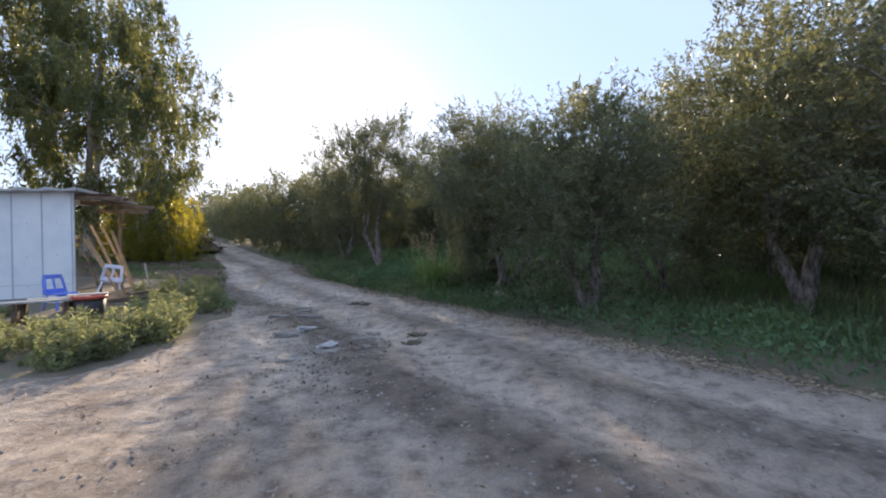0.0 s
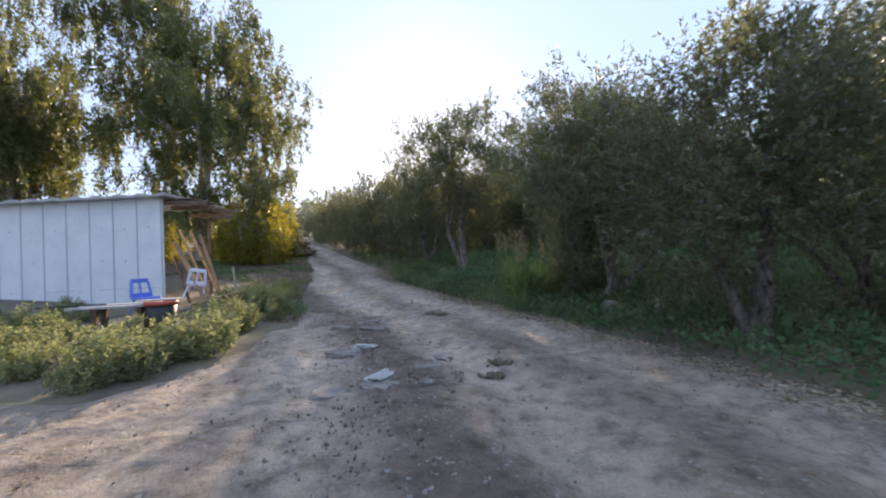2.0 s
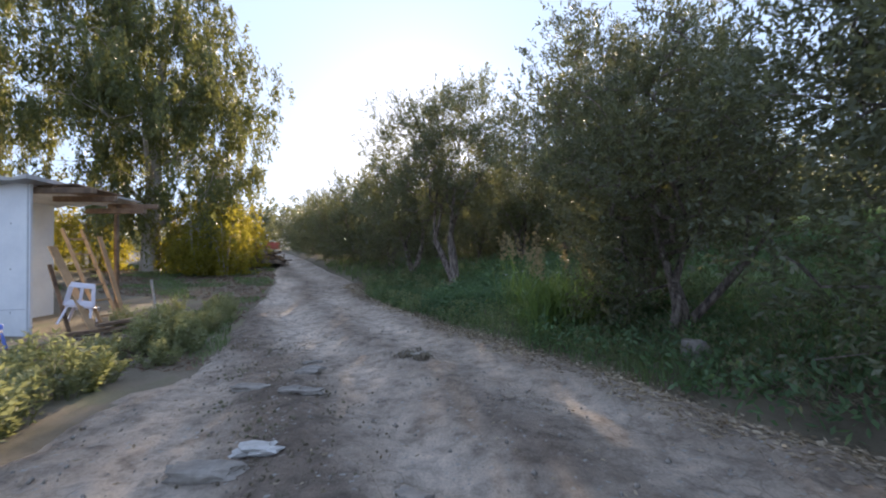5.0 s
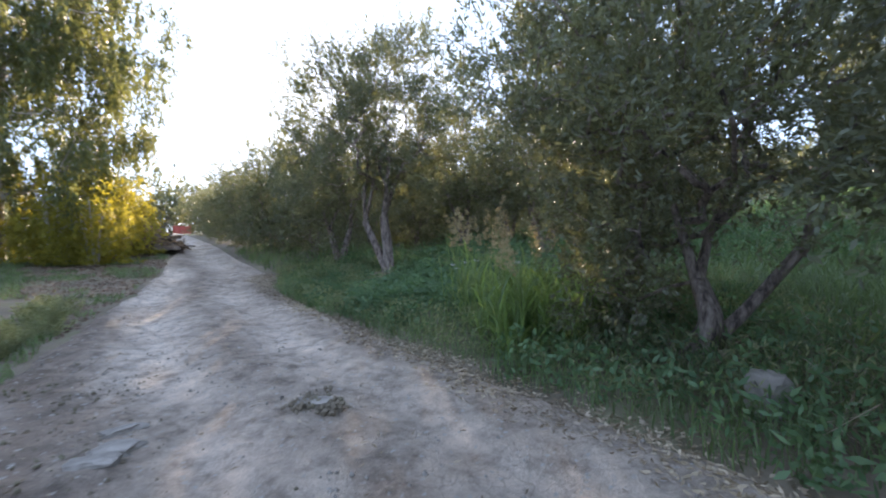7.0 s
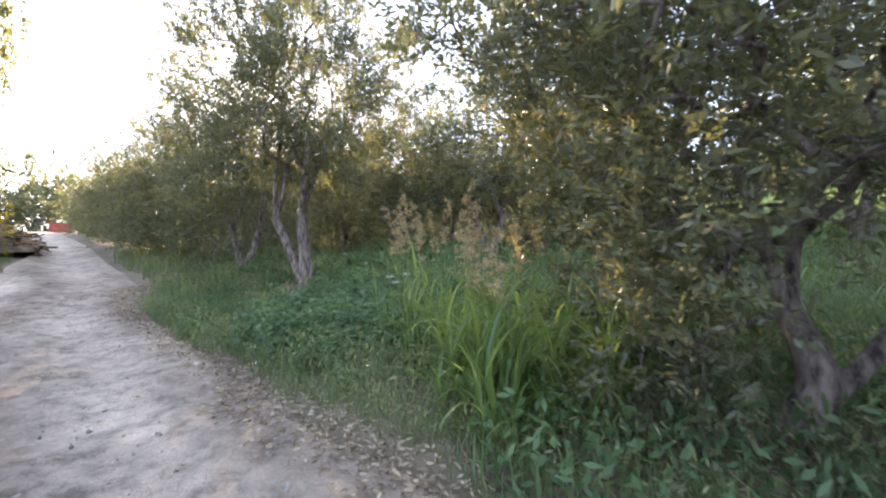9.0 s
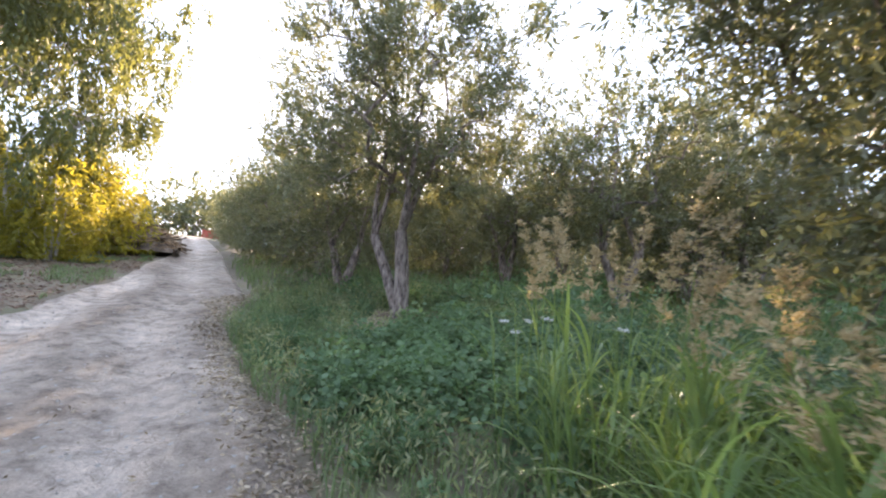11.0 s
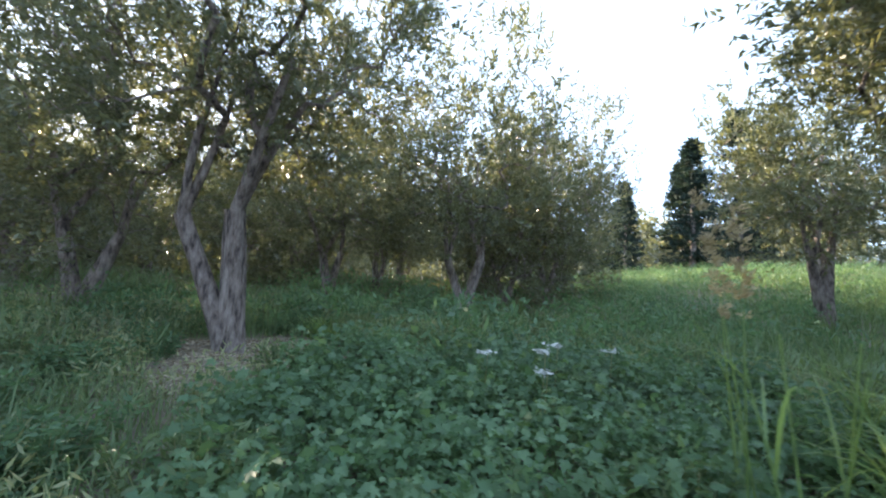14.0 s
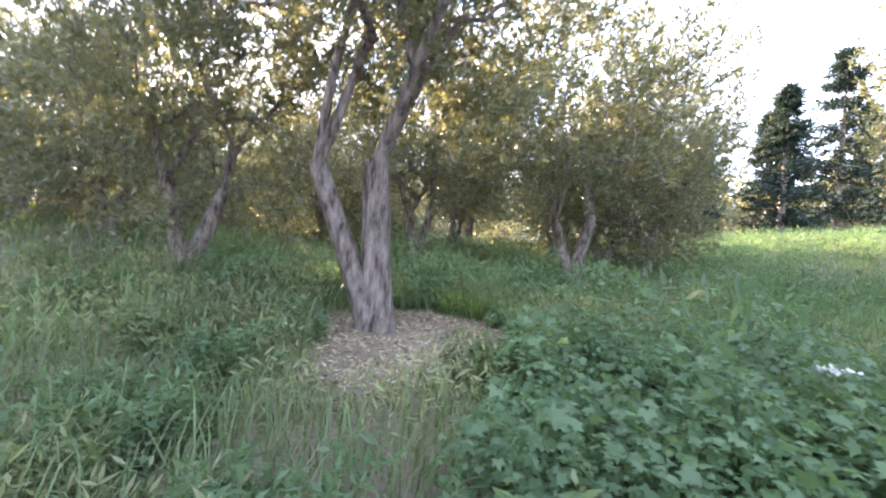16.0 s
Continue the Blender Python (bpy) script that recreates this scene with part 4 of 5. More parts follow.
def weed(seed, height, label, leafy="weed", group="weeds beside the shed"):
    """A bushy upright weed: many stems with whorls of pale narrow leaves."""
    rng = np.random.default_rng(seed)
    w = thing("weed", Matrix(), label, "weed", group)
    n = 22
    an, r = rng.uniform(0, 6.28, n), rng.uniform(0.05, 0.42, n)
    a = np.stack([np.cos(an) * r * 0.45, np.sin(an) * r * 0.45, np.zeros(n) - 0.03], 1)
    hgt = height * rng.uniform(0.55, 1.05, n) * (1.1 - r)
    b = np.stack([np.cos(an) * r, np.sin(an) * r, hgt], 1)
    child("stem_tuft", tubes("stem_tuft", a, b, np.full(n, 0.006), np.full(n, 0.003), M["weed"], 4), w)
    m = 56
    f = rng.uniform(0.2, 1.03, (n, m))
    pts = (a[:, None] * (1 - f[..., None]) + b[:, None] * f[..., None] + rng.normal(size=(n, m, 3)) * 0.018).reshape(-1, 3)
    ways = rng.normal(size=(len(pts), 3)) * np.array([1, 1, 0.5]) + np.array([0, 0, 0.25])
    child("leaves", leaf_mesh("leaves", rng, pts, ways, 0.07, 0.021, M[leafy], 0.15), w)
    return w


rng = np.random.default_rng(53)
kinds = [weed(61 + i, h, "pale grey-green bushy weed beside the shed") for i, h in enumerate((0.5, 0.66, 0.42, 0.58))]
spots = []
while len(spots) < 135:
    x, y = rng.uniform(-10.5, -3.8), rng.uniform(3.6, 14.5)
    if float(left_of(x, y, 0.35)) > 0 and not (x < -8.6 and y > 8.9) and not (-9.2 < x < -6.9 and 7.6 < y < 11.2) and y > 4.9 - 0.1 * (x + 4) and not (-0.3 < (x + 7.6) * 0.83 - (y - 8.15) * 0.56 < 1.5 and abs((x + 7.6) * 0.56 + (y - 8.15) * 0.83) < 0.85):
        spots.append((x, y))
for i, (x, y) in enumerate(spots):
    s = rng.uniform(0.5, 1.2) * (0.75 if y > 11 else 0.7 if y > 7.2 and x < -6.3 else 1.0)
    if i < 4:
        place(kinds[i], x, y, i * 80, s)
    else:
        again(kinds[i % 4], x, y, rng.uniform(0, 360), s)

green = [weed(161 + i, h, "leafy dark green weed in the verge grass", m, "green weeds in the verge") for i, (h, m) in enumerate(((0.5, "mallow"), (0.62, "grass"), (0.4, "mallow")))]
spots = []
while len(spots) < 80:
    x, y = rng.uniform(-6, 3.5), rng.uniform(11, 21)
    if float(right_of(x, y, 0.35)) > 0 and bool(bare_ring(x, y)) and math.hypot(x + 0.5, y - 14.7) > 1.2:
        spots.append((x, y))
for i, (x, y) in enumerate(spots):
    s = rng.uniform(0.6, 1.0)
    if i < 3:
        place(green[i], x, y, i * 80, s)
    else:
        again(green[i % 3], x, y, rng.uniform(0, 360), s)


def panicle(rng, foot, height, width, count=24):
    """A loose open seed head: thin side branches, hung with small spikelets that nod at their tips."""
    f = np.sort(rng.uniform(0, 1, count))
    an = rng.uniform(0, 6.28, count)
    ln = width * (1.25 - 1.0 * f) * np.minimum(1, 0.45 + 3 * f) * rng.uniform(0.45, 1.25, count)
    nod = rng.normal(size=2) * 0.12
    base = foot + np.stack([nod[0] * f * f, nod[1] * f * f, f * height], 1)
    g = rng.uniform(0.12, 1.0, (count, 15))
    out = np.stack([np.cos(an), np.sin(an), np.zeros(count)], 1)
    pts = base[:, None] + out[:, None] * (g * ln[:, None])[..., None] * 0.75
    pts[..., 2] += (g * 0.95 - 0.5 * g * g) * ln[:, None]
    pts += rng.normal(size=pts.shape) * 0.008
    ways = out[:, None] * 0.7 + rng.normal(size=pts.shape) * 0.45 + np.array([0, 0, 0.5])
    return pts.reshape(-1, 3), ways.reshape(-1, 3)


def arch_blades(name, rng, roots, length, width, mat):
    """Broad grass blades that rise, arch over and hang, folded along the midrib."""
    n, k = len(roots), 7
    an = rng.uniform(0, 6.28, n)
    out = np.stack([np.cos(an), np.sin(an), np.zeros(n)], 1)
    side = np.stack([-np.sin(an), np.cos(an), np.zeros(n)], 1)
    L, W = length * rng.uniform(0.55, 1.2, n), width * rng.uniform(0.7, 1.25, n)
    t0, bend = rng.uniform(0.12, 0.8, n), rng.uniform(0.8, 2.4, n)
    p, rows = roots.copy(), []
    for i in range(k):
        f = i / (k - 1)
        w = (W * (1.0 - f ** 1.8) * min(1.0, 0.45 + 2.2 * f) + 0.0008)[:, None]
        th = t0 + bend * f ** 1.4
        nrm = -out * np.cos(th)[:, None] + np.array([0, 0, 1.0]) * np.sin(th)[:, None]
        rows += [p - side * w / 2 + nrm * w * 0.18, p.copy(), p + side * w / 2 + nrm * w * 0.18]
        p = p + (out * np.sin(th)[:, None] + np.array([0, 0, 1.0]) * np.cos(th)[:, None]) * (L / (k - 1))[:, None]
    vs = np.stack(rows, 1).reshape(-1, 3)
    q = []
    for i in range(k - 1):
        for a in (0, 1):
            q.append([3 * i + a, 3 * i + a + 1, 3 * i + a + 4, 3 * i + a + 3])
    fs = (np.arange(n)[:, None, None] * 3 * k + np.array(q)[None]).reshape(-1, 4)
    return mesh_of(name, vs, fs, mat, True)


def reed_clump(seed, count, height, plumes, label, spread=0.24, plume_size=0.42, plume_width=0.12, blade=0.024):
    """Tall arching grass on leafy stems, with loose feathery seed heads."""
    rng = np.random.default_rng(seed)
    c = thing("reed_grass", Matrix(), label, "reed grass", "tall grass beside the track")
    culms = max(8, count // 9)
    a = np.stack([rng.normal(size=culms) * spread, rng.normal(size=culms) * spread, np.zeros(culms) - 0.03], 1)
    lean = rng.normal(size=(culms, 2)) * 0.13
    h = height * rng.uniform(0.5, 0.85, culms)
    h[:plumes] = height * rng.uniform(0.82, 1.0, plumes)
    b = a + np.stack([lean[:, 0], lean[:, 1], h], 1)
    k = rng.integers(0, culms, count)
    f = rng.uniform(0.0, 0.8, count)[:, None]
    roots = a[k] * (1 - f) + b[k] * f
    child("blades", arch_blades("blades", rng, roots, 0.66, blade, M["reed"]), c, "long arching green blades")
    child("stems", tubes("stems", a, b, np.full(culms, 0.006), np.full(culms, 0.003), M["reed"], 5), c, "thin stems")
    for i in range(plumes):
        pts, ways = panicle(rng, b[i] - np.array([0, 0, 0.06]), plume_size * rng.uniform(0.8, 1.2), plume_width * rng.uniform(0.8, 1.25))
        child("plume", leaf_mesh("plume", rng, pts, ways, 0.028, 0.009, M["plume"]), c, "tan loose feathery seed head")
    return c


r1 = place(reed_clump(71, 270, 1.15, 2, "tall arching green grass with tan plumes"), -0.25, 11.35)
r2 = place(reed_clump(72, 240, 1.1, 2, "tall arching green grass with tan plumes"), 0.25, 11.85)
r3 = place(reed_clump(73, 150, 1.3, 3, "tall green grass with many tan plumes"), -0.35, 12.35)
for x, y, t, s in [(0.75, 12.4, 50, 0.9), (-0.2, 11.8, 120, 0.95), (0.35, 12.9, 200, 0.95)]:
    again(r2, x, y, t, s)
again(r1, 0.5, 11.3, 77, 0.9)
r4 = place(reed_clump(74, 26, 1.4, 4, "thin stand of grass with golden plumes", plume_width=0.07, blade=0.011), -0.85, 12.95)
again(r4, -0.45, 12.45, 140, 0.95)
again(r4, -0.75, 12.4, 250, 1.05)

# ---------------------------------------------------------------- litter, stones
rng = np.random.default_rng(54)
p = scatter(rng, 240000, -7, 6, 1, 20, lambda x, y: np.abs(right_of(x, y) + 0.12) < 0.36 * rng.uniform(0.2, 1.2, len(x)))
p[:, 2] += 0.022
tagged(new("leaf_litter", leaf_mesh("leaf_litter", rng, p, rng.normal(size=(len(p), 3)) * np.array([1, 1, 0.18]), 0.06, 0.018, M["litter"], 0.2)),
       "dry fallen leaves along the track's edge", "leaf litter", kind="stuff")
p = scatter(rng, 22000, -5, -0.4, 15.5, 18.6, lambda x, y: ~bare_ring(x, y))
p[:, 2] += 0.012
tagged(new("bare_litter", leaf_mesh("bare_litter", rng, p, rng.normal(size=(len(p), 3)) * np.array([1, 1, 0.2]), 0.06, 0.016, M["litter"], 0.2)),
       "dry leaves and twigs round the olive trunk", "leaf litter", kind="stuff")
p = scatter(rng, 6500, -8, 5, 1, 22, lambda x, y: np.abs(off_road(x, y)[0] / off_road(x, y)[1]) < 0.95)
p[:, 2] += 0.012
tagged(new("road_litter", leaf_mesh("road_litter", rng, p, rng.normal(size=(len(p), 3)) * np.array([1, 1, 0.15]), 0.05, 0.014, M["litter"], 0.15)),
       "scattered dry leaves on the track", "leaf litter", kind="stuff")


def rock_mesh(name, seed, sx, sy, sz, mat, rough=0.22):
    rng = np.random.default_rng(seed)
    bm = bmesh.new()
    bmesh.ops.create_icosphere(bm, subdivisions=3, radius=1.0)
    o = Vector(rng.uniform(-50, 50, 3))
    for v in bm.verts:
        c = v.co.copy()
        q = Vector([max(-0.72, min(0.72, t)) / 0.72 for t in c])
        k = 1 + rough * noise.noise(c * 1.3 + o) + rough * 0.5 * noise.noise(c * 3.7 + o)
        v.co = Vector((q.x * sx, q.y * sy, q.z * sz)) * k * 0.5
    for f in bm.faces:
        f.smooth = False
    me = bpy.data.meshes.new(name)
    bm.to_mesh(me)
    bm.free()
    me.materials.append(mat)
    return me


def stone(seed, x, y, sx, sy, sz, turn, label, name="stone", mat="stone", tilt=0, up=0.3, rough=0.3):
    ob = new(name, rock_mesh(name, seed, sx, sy, sz, M[mat], rough))
    ob.matrix_basis = pose(x, y, top_z(x, y) + sz * up, tilt, tilt * 0.6, turn)
    return tagged(ob, label, name, "stones on the track" if name == "stone" else "")


for i, (x, y, sx, sy, sz, turn) in enumerate([
        (-2.66, 6.95, 0.46, 0.17, 0.12, 8), (-2.1, 5.47, 0.34, 0.26, 0.05, 20), (-1.62, 5.65, 0.36, 0.26, 0.04, -20), (-1.12, 5.72, 0.12, 0.11, 0.06, 60),
        (-1.26, 6.3, 0.3, 0.12, 0.06, 30), (-1.22, 6.9, 0.22, 0.12, 0.05, -20), (-3.16, 9.1, 0.26, 0.15, 0.07, 15), (-3.43, 8.46, 0.36, 0.16, 0.07, 5),
        (-2.8, 8.47, 0.34, 0.1, 0.05, 0), (-2.09, 9.96, 0.32, 0.18, 0.06, -10), (-2.95, 8.4, 0.2, 0.13, 0.05, 30),
        (-3.36, 9.55, 0.24, 0.1, 0.05, 60), (-3.2, 9.3, 0.26, 0.2, 0.06, 10)]):
    stone(80 + i, x, y, sx, sy, sz, turn, "flat pale broken slab lying on the dirt track", rough=0.4, up=0.14, tilt=4 * math.sin(i * 2.0))
stone(101, 1.35, 9.7, 0.24, 0.22, 0.3, 20, "pale rounded rock at the verge", "rock", up=0.55, rough=0.16)
stone(102, -1.2, 16.2, 0.3, 0.2, 0.2, 20, "small pale rock in the bare soil", "rock", up=0.3)
for i, (x, y) in enumerate([(-2.45, 7.22), (-1.66, 5.85)]):
    stone(110 + i, x, y, 0.26, 0.14, 0.07, 20 + 50 * i, "crumpled white rag on the track", "rag", "rag", rough=1.3)
# grit
rng = np.random.default_rng(55)
base = np.array([[1, 0, 0], [-1, 0, 0], [0, 1, 0], [0, -1, 0], [0, 0, 1], [0, 0, -1]], float)
oct_f = np.array([[0, 2, 4], [2, 1, 4], [1, 3, 4], [3, 0, 4], [2, 0, 5], [1, 2, 5], [3, 1, 5], [0, 3, 5]])
p = scatter(rng, 15000, -8, 5, 1, 20, lambda x, y: (np.abs(off_road(x, y)[0] / off_road(x, y)[1]) < 0.95) & (rng.uniform(size=len(x)) < 0.45 + 0.6 * wave(x, y, 1.2, 6)))
s = 0.004 + 0.022 * rng.uniform(0, 1, (len(p), 1, 1)) ** 3
vs = p[:, None] + base[None] * s * rng.uniform(0.5, 1.2, (len(p), 6, 1)) + np.array([0, 0, 0.012])
tagged(new("grit", mesh_of("grit", vs.reshape(-1, 3), (np.arange(len(p))[:, None, None] * 6 + oct_f[None]).reshape(-1, 3), M["stone"])),
       "small loose stones on the track", "gravel", kind="stuff")

for i, (x, y, w) in enumerate([(-0.47, 6.75, 0.17), (-0.5, 6.3, 0.15), (-2.15, 9.95, 0.2), (-1.9, 9.85, 0.17)]):
    n = 130
    q = np.stack([rng.normal(size=n) * w * 0.5, rng.normal(size=n) * w * 0.3, rng.uniform(0.0, 0.035, n)], 1)
    z = (0.006 + 0.03 * rng.uniform(0, 1, (n, 1, 1)) ** 2.5) * rng.uniform(0.6, 1.2, (n, 6, 1))
    ob = new("clod", mesh_of("clod", (q[:, None] + base[None] * z).reshape(-1, 3), (np.arange(n)[:, None, None] * 6 + oct_f[None]).reshape(-1, 3), M["soil"]))
    ob.matrix_basis = pose(x, y, top_z(x, y) + 0.012, 0, 0, 40 * i)
    tagged(ob, "crumbled dark clods of earth in the rut", "clod", kind="stuff")
p = scatter(rng, 40000, -5.2, -0.8, 3.4, 13.5, lambda x, y: rng.uniform(size=len(x)) < 0.8 * np.exp(-((off_road(x, y)[1] - off_road(x, y)[0] - 3.5) / (0.62 + 0.3 * wave(x, y, 1.4, 1.0))) ** 2) * (0.55 + 0.45 * wave(x, y, 3.7, 2.0)))
s = 0.003 + 0.024 * rng.uniform(0, 1, (len(p), 1, 1)) ** 4
vs = p[:, None] + base[None] * s * rng.uniform(0.4, 1.2, (len(p), 6, 1)) + np.array([0, 0, 0.012])
tagged(new("gravel_ridge", mesh_of("gravel_ridge", vs.reshape(-1, 3), (np.arange(len(p))[:, None, None] * 6 + oct_f[None]).reshape(-1, 3), M["soil"])),
       "crumbs of earth along the ridge between the ruts", "gravel", kind="stuff")

# ---------------------------------------------------------------- things by the shed


def plastic_chair(m, mat, label, name="plastic_chair"):
    """A low moulded chair: tapering back with two openings, curved seat, splayed legs."""
    c = thing(name, m, label, "chair")
    part("seat", box_bm(0.44, 0.40, 0.035, pose(0, 0, 0.36, -3), 0.014), M[mat], c)
    part("seat_lip", beam_bm((-0.21, -0.20, 0.335), (0.21, -0.20, 0.335), 0.03, 0.06, 0.01), M[mat], c)
    for sx in (-1, 1):
        for sy in (-1, 1):
            part("leg", beam_bm((sx * 0.18, sy * 0.16, 0.35), (sx * 0.24, sy * 0.22, 0.0), 0.05, 0.03, 0.01), M[mat], c)
    bm = bmesh.new()
    for x0, x1, w in ((-0.21, -0.17, 0.075), (0.0, 0.0, 0.05), (0.21, 0.17, 0.075)):
        beam_bm((x0, 0.19, 0.36), (x1, 0.29, 0.74), w, 0.022, 0.008, bm)
    beam_bm((-0.19, 0.293, 0.75), (0.19, 0.293, 0.75), 0.026, 0.10, 0.012, bm)
    beam_bm((-0.22, 0.205, 0.42), (0.22, 0.205, 0.42), 0.026, 0.11, 0.01, bm)
    part("backrest", bm, M[mat], c, "tapering backrest with two openings")
    return c


def at_ground(x, y, turn=0, dz=0.0, rx=0, ry=0):
    return pose(x, y, top_z(x, y) + dz, rx, ry, turn)


plastic_chair(at_ground(-8.75, 9.3, 75, 0.06), "blue", "blue plastic garden chair standing before the white shed")
plastic_chair(at_ground(-9.0, 10.9, 215, 0.12, 8, -10), "lilac", "pale plastic chair tipped back on rubbish")


def tub(m):
    c = thing("tub", m, "black plastic tub with a worn red rim", "tub")
    v, f = lathe([(0.0, 0.0), (0.2, 0.0), (0.225, 0.03), (0.27, 0.50), (0.255, 0.50), (0.20, 0.05), (0.0, 0.05)], 28)
    child("body", mesh_of("body", v, f, M["black_pl"], True), c)
    v, f = lathe([(0.262, 0.47), (0.295, 0.475), (0.30, 0.52), (0.27, 0.55), (0.25, 0.52), (0.262, 0.47)], 28)
    child("rim", mesh_of("rim", v, f, M["red_pl"], True), c, "faded red rim")
    part("board", beam_bm((-0.34, -0.05, 0.565), (0.28, 0.1, 0.57), 0.2, 0.025, 0.004), M["grey_wood"], c, "grey board laid over the rim")
    return c


tub(at_ground(-7.25, 8.3, 20))


def bench(m):
    c = thing("wooden_bench", m, "low rough bench with grey boards on timber blocks", "bench")
    for i, y in enumerate((-0.16, 0.06, 0.25)):
        part("board", beam_bm((-0.75 + 0.1 * i, y, 0.46 + 0.02 * (i == 1)), (0.6 + 0.12 * i, y + 0.04, 0.47 + 0.02 * (i == 1)), 0.17, 0.045, 0.006), M["grey_wood"], c)
    for x in (-0.35, 0.4):
        for y in (-0.12, 0.2):
            part("leg", beam_bm((x, y, 0.0), (x + 0.04, y, 0.44), 0.11, 0.09, 0.01), M["old_wood"], c, "brown timber leg")
        part("brace", beam_bm((x, -0.2, 0.38), (x, 0.3, 0.38), 0.07, 0.09, 0.008), M["old_wood"], c)
    part("rod", beam_bm((-1.35, 0.0, 0.50), (-0.2, 0.02, 0.515), 0.025, 0.025, 0.005), M["black_pl"], c, "thin dark rod")
    return c


bench(at_ground(-7.95, 8.0, 25))


def leaning_ladder(m):
    c = thing("ladder", m, "tan wooden ladder leaning on the shed's end wall", "ladder")
    for y in (-0.2, 0.2):
        part("rail", beam_bm((0.9, y, 0.0), (0.02, y, 2.0), 0.035, 0.07, 0.005), M["tan_wood"], c)
    for i in range(6):
        f = 0.12 + i * 0.155
        part("rung", beam_bm((0.9 - 0.88 * f, -0.19, 2.0 * f), (0.9 - 0.88 * f, 0.19, 2.0 * f), 0.035, 0.035, 0.005), M["tan_wood"], c)
    return c


leaning_ladder(SHED @ pose(0.02, 0.75, 0.16, 0, 0, 0))
for i, (x0, y0, z1, w) in enumerate([(0.95, 0.3, 1.65, 0.16), (0.5, 0.25, 1.3, 0.07), (0.7, 1.3, 1.9, 0.1)]):
    c = thing("plank", SHED @ pose(0.02, y0, 0.14), "brown plank leaning against the shed", "plank", "planks by the shed")
    part("board", beam_bm((x0, 0, 0.02), (0.02, 0.06, z1), w, 0.03, 0.004), M["tan_wood" if i != 1 else "old_wood"], c)
for i, (x, y, t) in enumerate([(-8.3, 10.7, 30), (-8.5, 11.1, -15), (-8.0, 11.0, 70)]):
    c = thing("timber", at_ground(x, y, t, 0.05 + 0.07 * i), "short brown timber on the rubbish heap", "timber", "timber by the shed")
    part("board", beam_bm((-0.45, 0, 0), (0.45, 0.05, 0.06), 0.14, 0.06, 0.006), M["old_wood"], c)
c = thing("stake", at_ground(-9.4, 13.0, 0), "thin grey stake stuck in the grass", "stake")
part("pole", beam_bm((0, 0, -0.1), (-0.16, 0, 0.8), 0.05, 0.05, 0.008), M["grey_wood"], c)


def skip_bin(m):
    c = thing("skip_bin", m, "faded red metal skip bin beside the far track", "skip")
    w, d, h = 2.2, 1.6, 1.1
    for sx in (-1, 1):
        part("side", beam_bm((sx * w / 2, -d / 2, h / 2), (sx * w / 2, d / 2, h / 2), 0.05, h, 0.01), M["red_paint"], c)
        part("end", box_bm(w - 0.06, 0.05, h, pose(0, sx * (d / 2 - 0.03), h / 2, 6 * sx), 0.01), M["red_paint"], c)
        for k in range(4):
            part("stiffener", box_bm(0.07, 0.06, h * 0.9, pose(-w / 2 + 0.3 + k * 0.53, sx * (d / 2 + 0.03), h / 2), 0.01), M["red_paint"], c)
        part("lug", box_bm(0.08, 0.1, 0.25, pose(sx * (w / 2 - 0.1), 0, h + 0.08), 0.01), M["red_paint"], c)
    part("floor_plate", box_bm(w, d, 0.06, pose(0, 0, 0.06), 0.01), M["red_paint"], c)
    return c


skip_bin(at_ground(-41.6, 65.4, 34))


def brush_pile(x, y, turn, seed, length, width, height, label):
    """A long low heap of earth, chips and cut limbs thrown across each other."""
    rng = np.random.default_rng(seed)
    c = thing("brush_pile", at_ground(x, y, turn), label, "wood pile")
    us, vs = np.linspace(-1, 1, 44), np.linspace(-1, 1, 22)
    U, V = np.meshgrid(us, vs)

    def heap(u, v):
        q = np.clip(1 - u * u, 0, 1) ** 0.6 * np.clip(1 - v * v, 0, 1) ** 0.8
        return height * q * (0.72 + 0.22 * wave(u * length, v * width, 0.9, seed) + 0.1 * wave(u * length, v * width, 3.1, seed + 2)) - 0.06

    P = np.stack([U * length / 2, V * width / 2, heap(U, V)], -1).reshape(-1, 3)
    idx = np.arange(U.size).reshape(U.shape)
    q = np.stack([idx[:-1, :-1], idx[:-1, 1:], idx[1:, 1:], idx[1:, :-1]], -1).reshape(-1, 4)
    child("mound", mesh_of("mound", P, q, M["mulch"], False), c, "brown earth and wood chips")
    for name, n, r0, r1, l0, l1, mat in (("limbs", 170, 0.025, 0.07, 0.5, 1.5, "old_wood"), ("brushwood", 900, 0.006, 0.02, 0.25, 0.9, "tan_wood")):
        u, v = rng.uniform(-0.97, 0.97, n), rng.uniform(-0.95, 0.95, n)
        an, ln = rng.uniform(0, math.pi, n), rng.uniform(l0, l1, n)
        d = np.stack([np.cos(an), np.sin(an), rng.normal(size=n) * 0.22], 1) * ln[:, None] / 2
        m = np.stack([u * length / 2, v * width / 2, np.maximum(heap(u, v), 0) + rng.uniform(0.0, 0.12, n)], 1)
        r = rng.uniform(r0, r1, n)
        tagged(child(name, tubes(name, m - d, m + d, r, r * 0.6, M[mat], 6), c, "cut brown limbs and twigs"), kind="stuff")
    return c


brush_pile(-17.6, 27.6, 132, 91, 7.5, 3.2, 1.5, "long heap of earth and cut brown branches")
brush_pile(-22.6, 27.8, 150, 92, 6.0, 3.6, 1.7, "brown heap of cut branches behind the first")

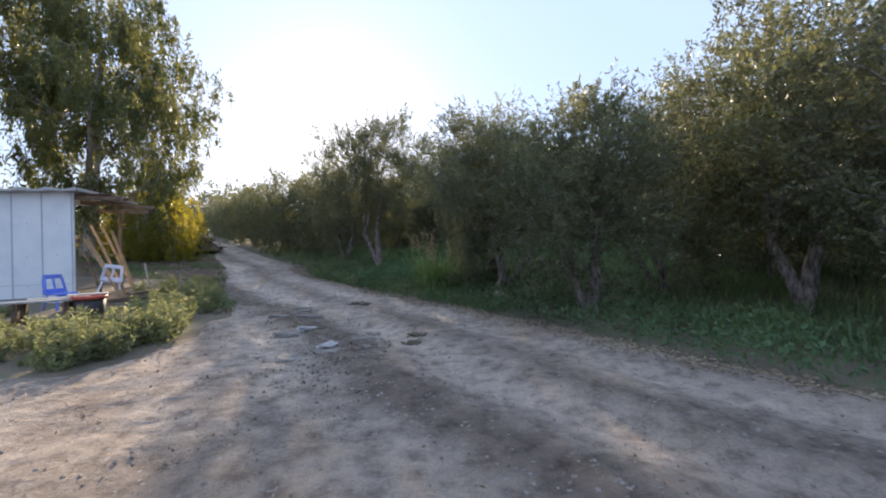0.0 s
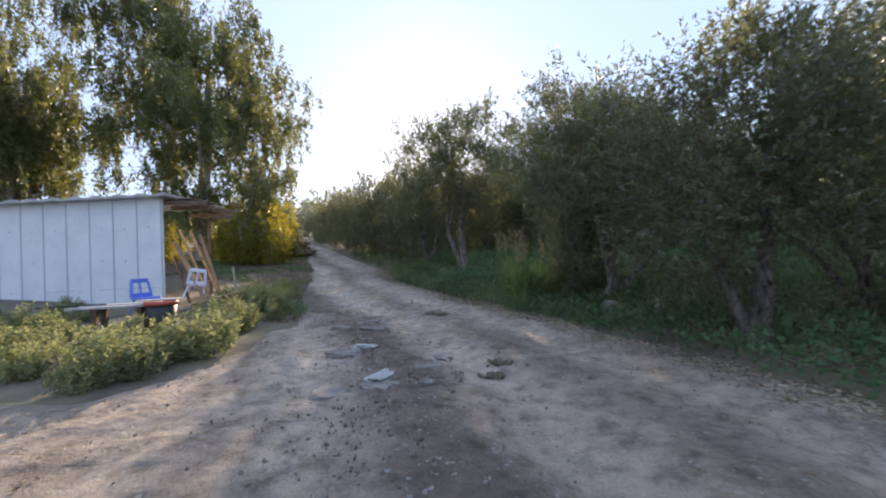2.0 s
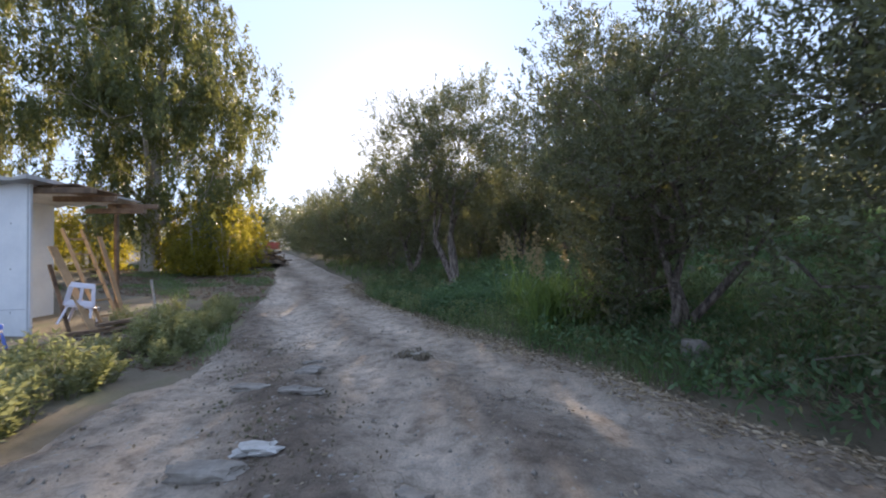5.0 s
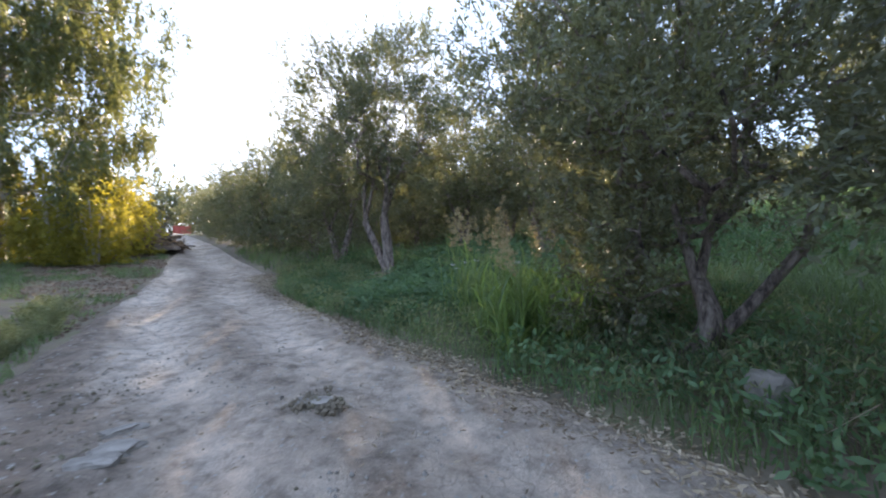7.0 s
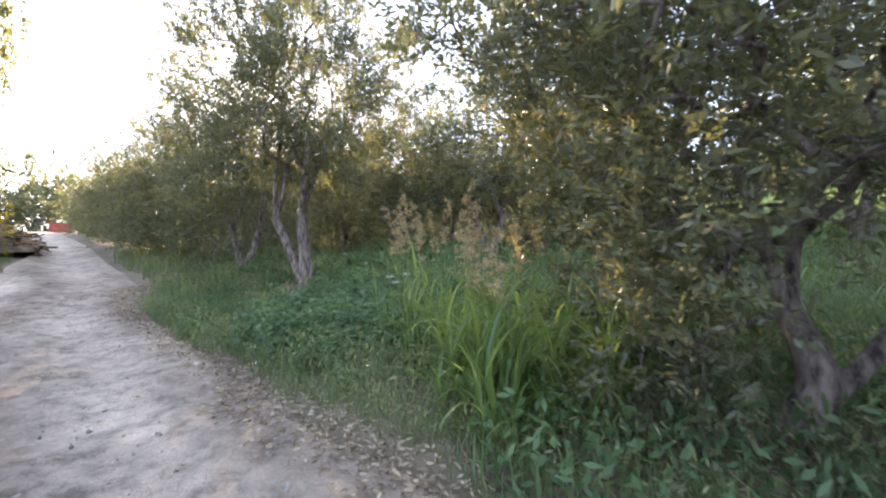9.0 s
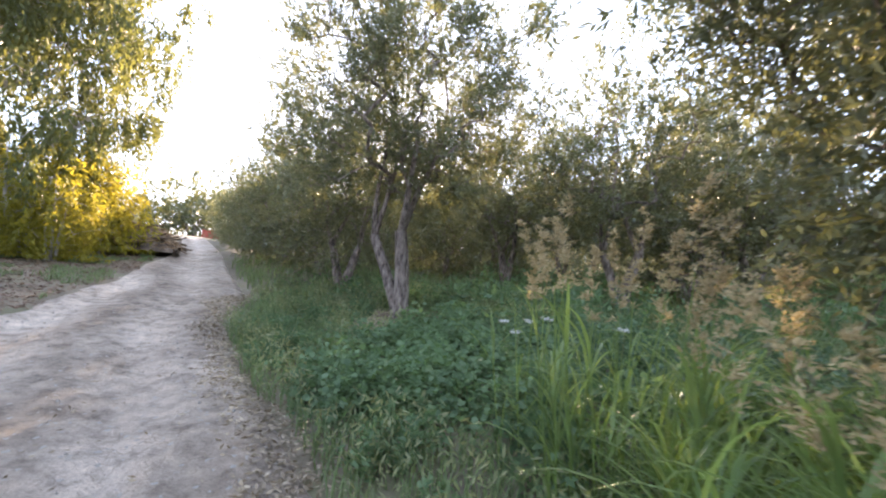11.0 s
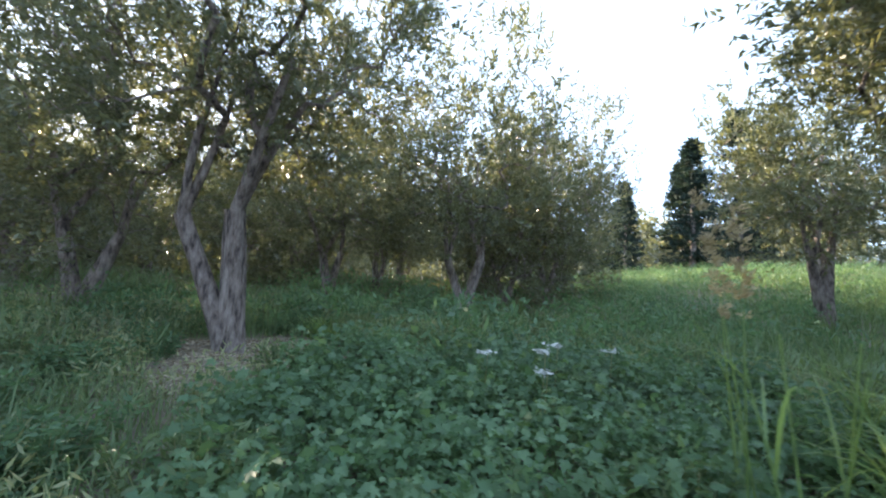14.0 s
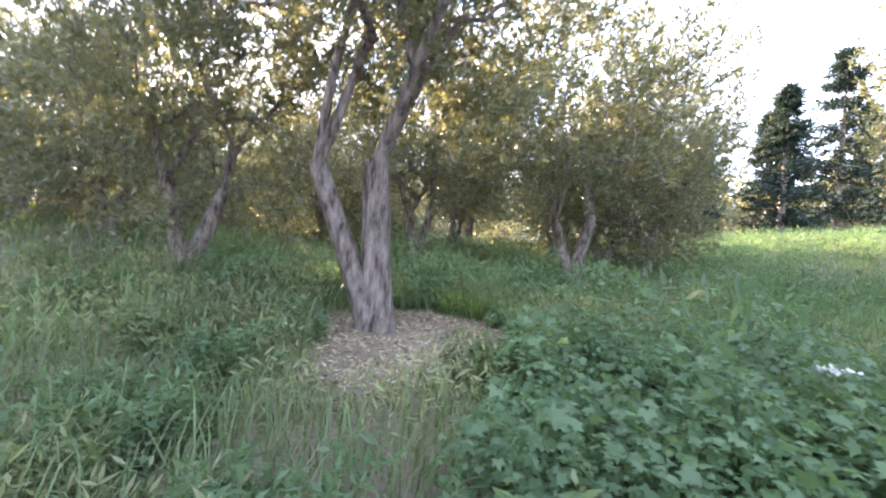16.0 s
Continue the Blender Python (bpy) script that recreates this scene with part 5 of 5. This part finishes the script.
# flowers in the weeds
for i, (x, y, z) in enumerate([(-0.75, 14.55, 0.58), (-0.55, 14.65, 0.6), (-0.9, 14.35, 0.5), (0.3, 14.9, 0.52), (-1.0, 14.9, 0.5)]):
    rng = np.random.default_rng(130 + i)
    c = thing("white_flower", at_ground(x, y), "flat white flower head above the leaves", "flower", "white flowers in the weeds")
    child("stem", tubes("stem", np.array([[0, 0, -0.02]]), np.array([[0.03, 0, z]]), np.array([0.005]), np.array([0.004]), M["weed"], 5), c)
    q = np.stack([rng.normal(size=60) * 0.03, rng.normal(size=60) * 0.03, z + rng.normal(size=60) * 0.008], 1)
    child("petals", disc_leaves("petals", rng, q, 0.012, M["petal"]), c)

# a pale sheet-roofed greenhouse far behind the conifers
c = thing("greenhouse", at_ground(60, 50, -42), "long low white greenhouse behind the conifers", "greenhouse")
part("wall", box_bm(26, 6, 2.0, pose(0, 0, 1.0), 0.03), M["far_white"], c)
bm = bmesh.new()
ra = [bm.verts.new(v) for v in ((-13.1, -3.2, 2.0), (13.1, -3.2, 2.0), (13.1, 0, 3.1), (-13.1, 0, 3.1), (-13.1, 3.2, 2.0), (13.1, 3.2, 2.0))]
for f in ((0, 1, 2, 3), (3, 2, 5, 4), (0, 3, 4), (1, 5, 2), (0, 4, 5, 1)):
    bm.faces.new([ra[i] for i in f])
part("roof", bm, M["far_white"], c)

again(tree_far, -50.5, 72.5, 30, 1.5, "broad tree standing above the far tree line")
# undergrowth that closes the far tree line
rng = np.random.default_rng(57)
n = 90000
an, r = rng.uniform(radians(-85), radians(72), n), rng.uniform(42, 88, n)
x, y = -4 + r * np.sin(an), 6 + r * np.cos(an)
m = ((np.abs(off_road(x, y)[0]) > 5.0) | (r > 78)) & (rng.uniform(size=n) < np.clip((r - 42) / 9, 0.03, 1))
x, y = x[m], y[m]
p = np.stack([x, y, land(x, y) + rng.uniform(0, 1, len(x)) ** 1.3 * (3.2 + 0.9 * wave(x, y, 0.5, 2))], 1)
tagged(new("far_undergrowth", leaf_mesh("far_undergrowth", rng, p, rng.normal(size=(len(p), 3)) + np.array([0, 0, 0.4]), 0.42, 0.2, M["olive"])),
       "dark scrub under the distant trees", "undergrowth", kind="stuff")
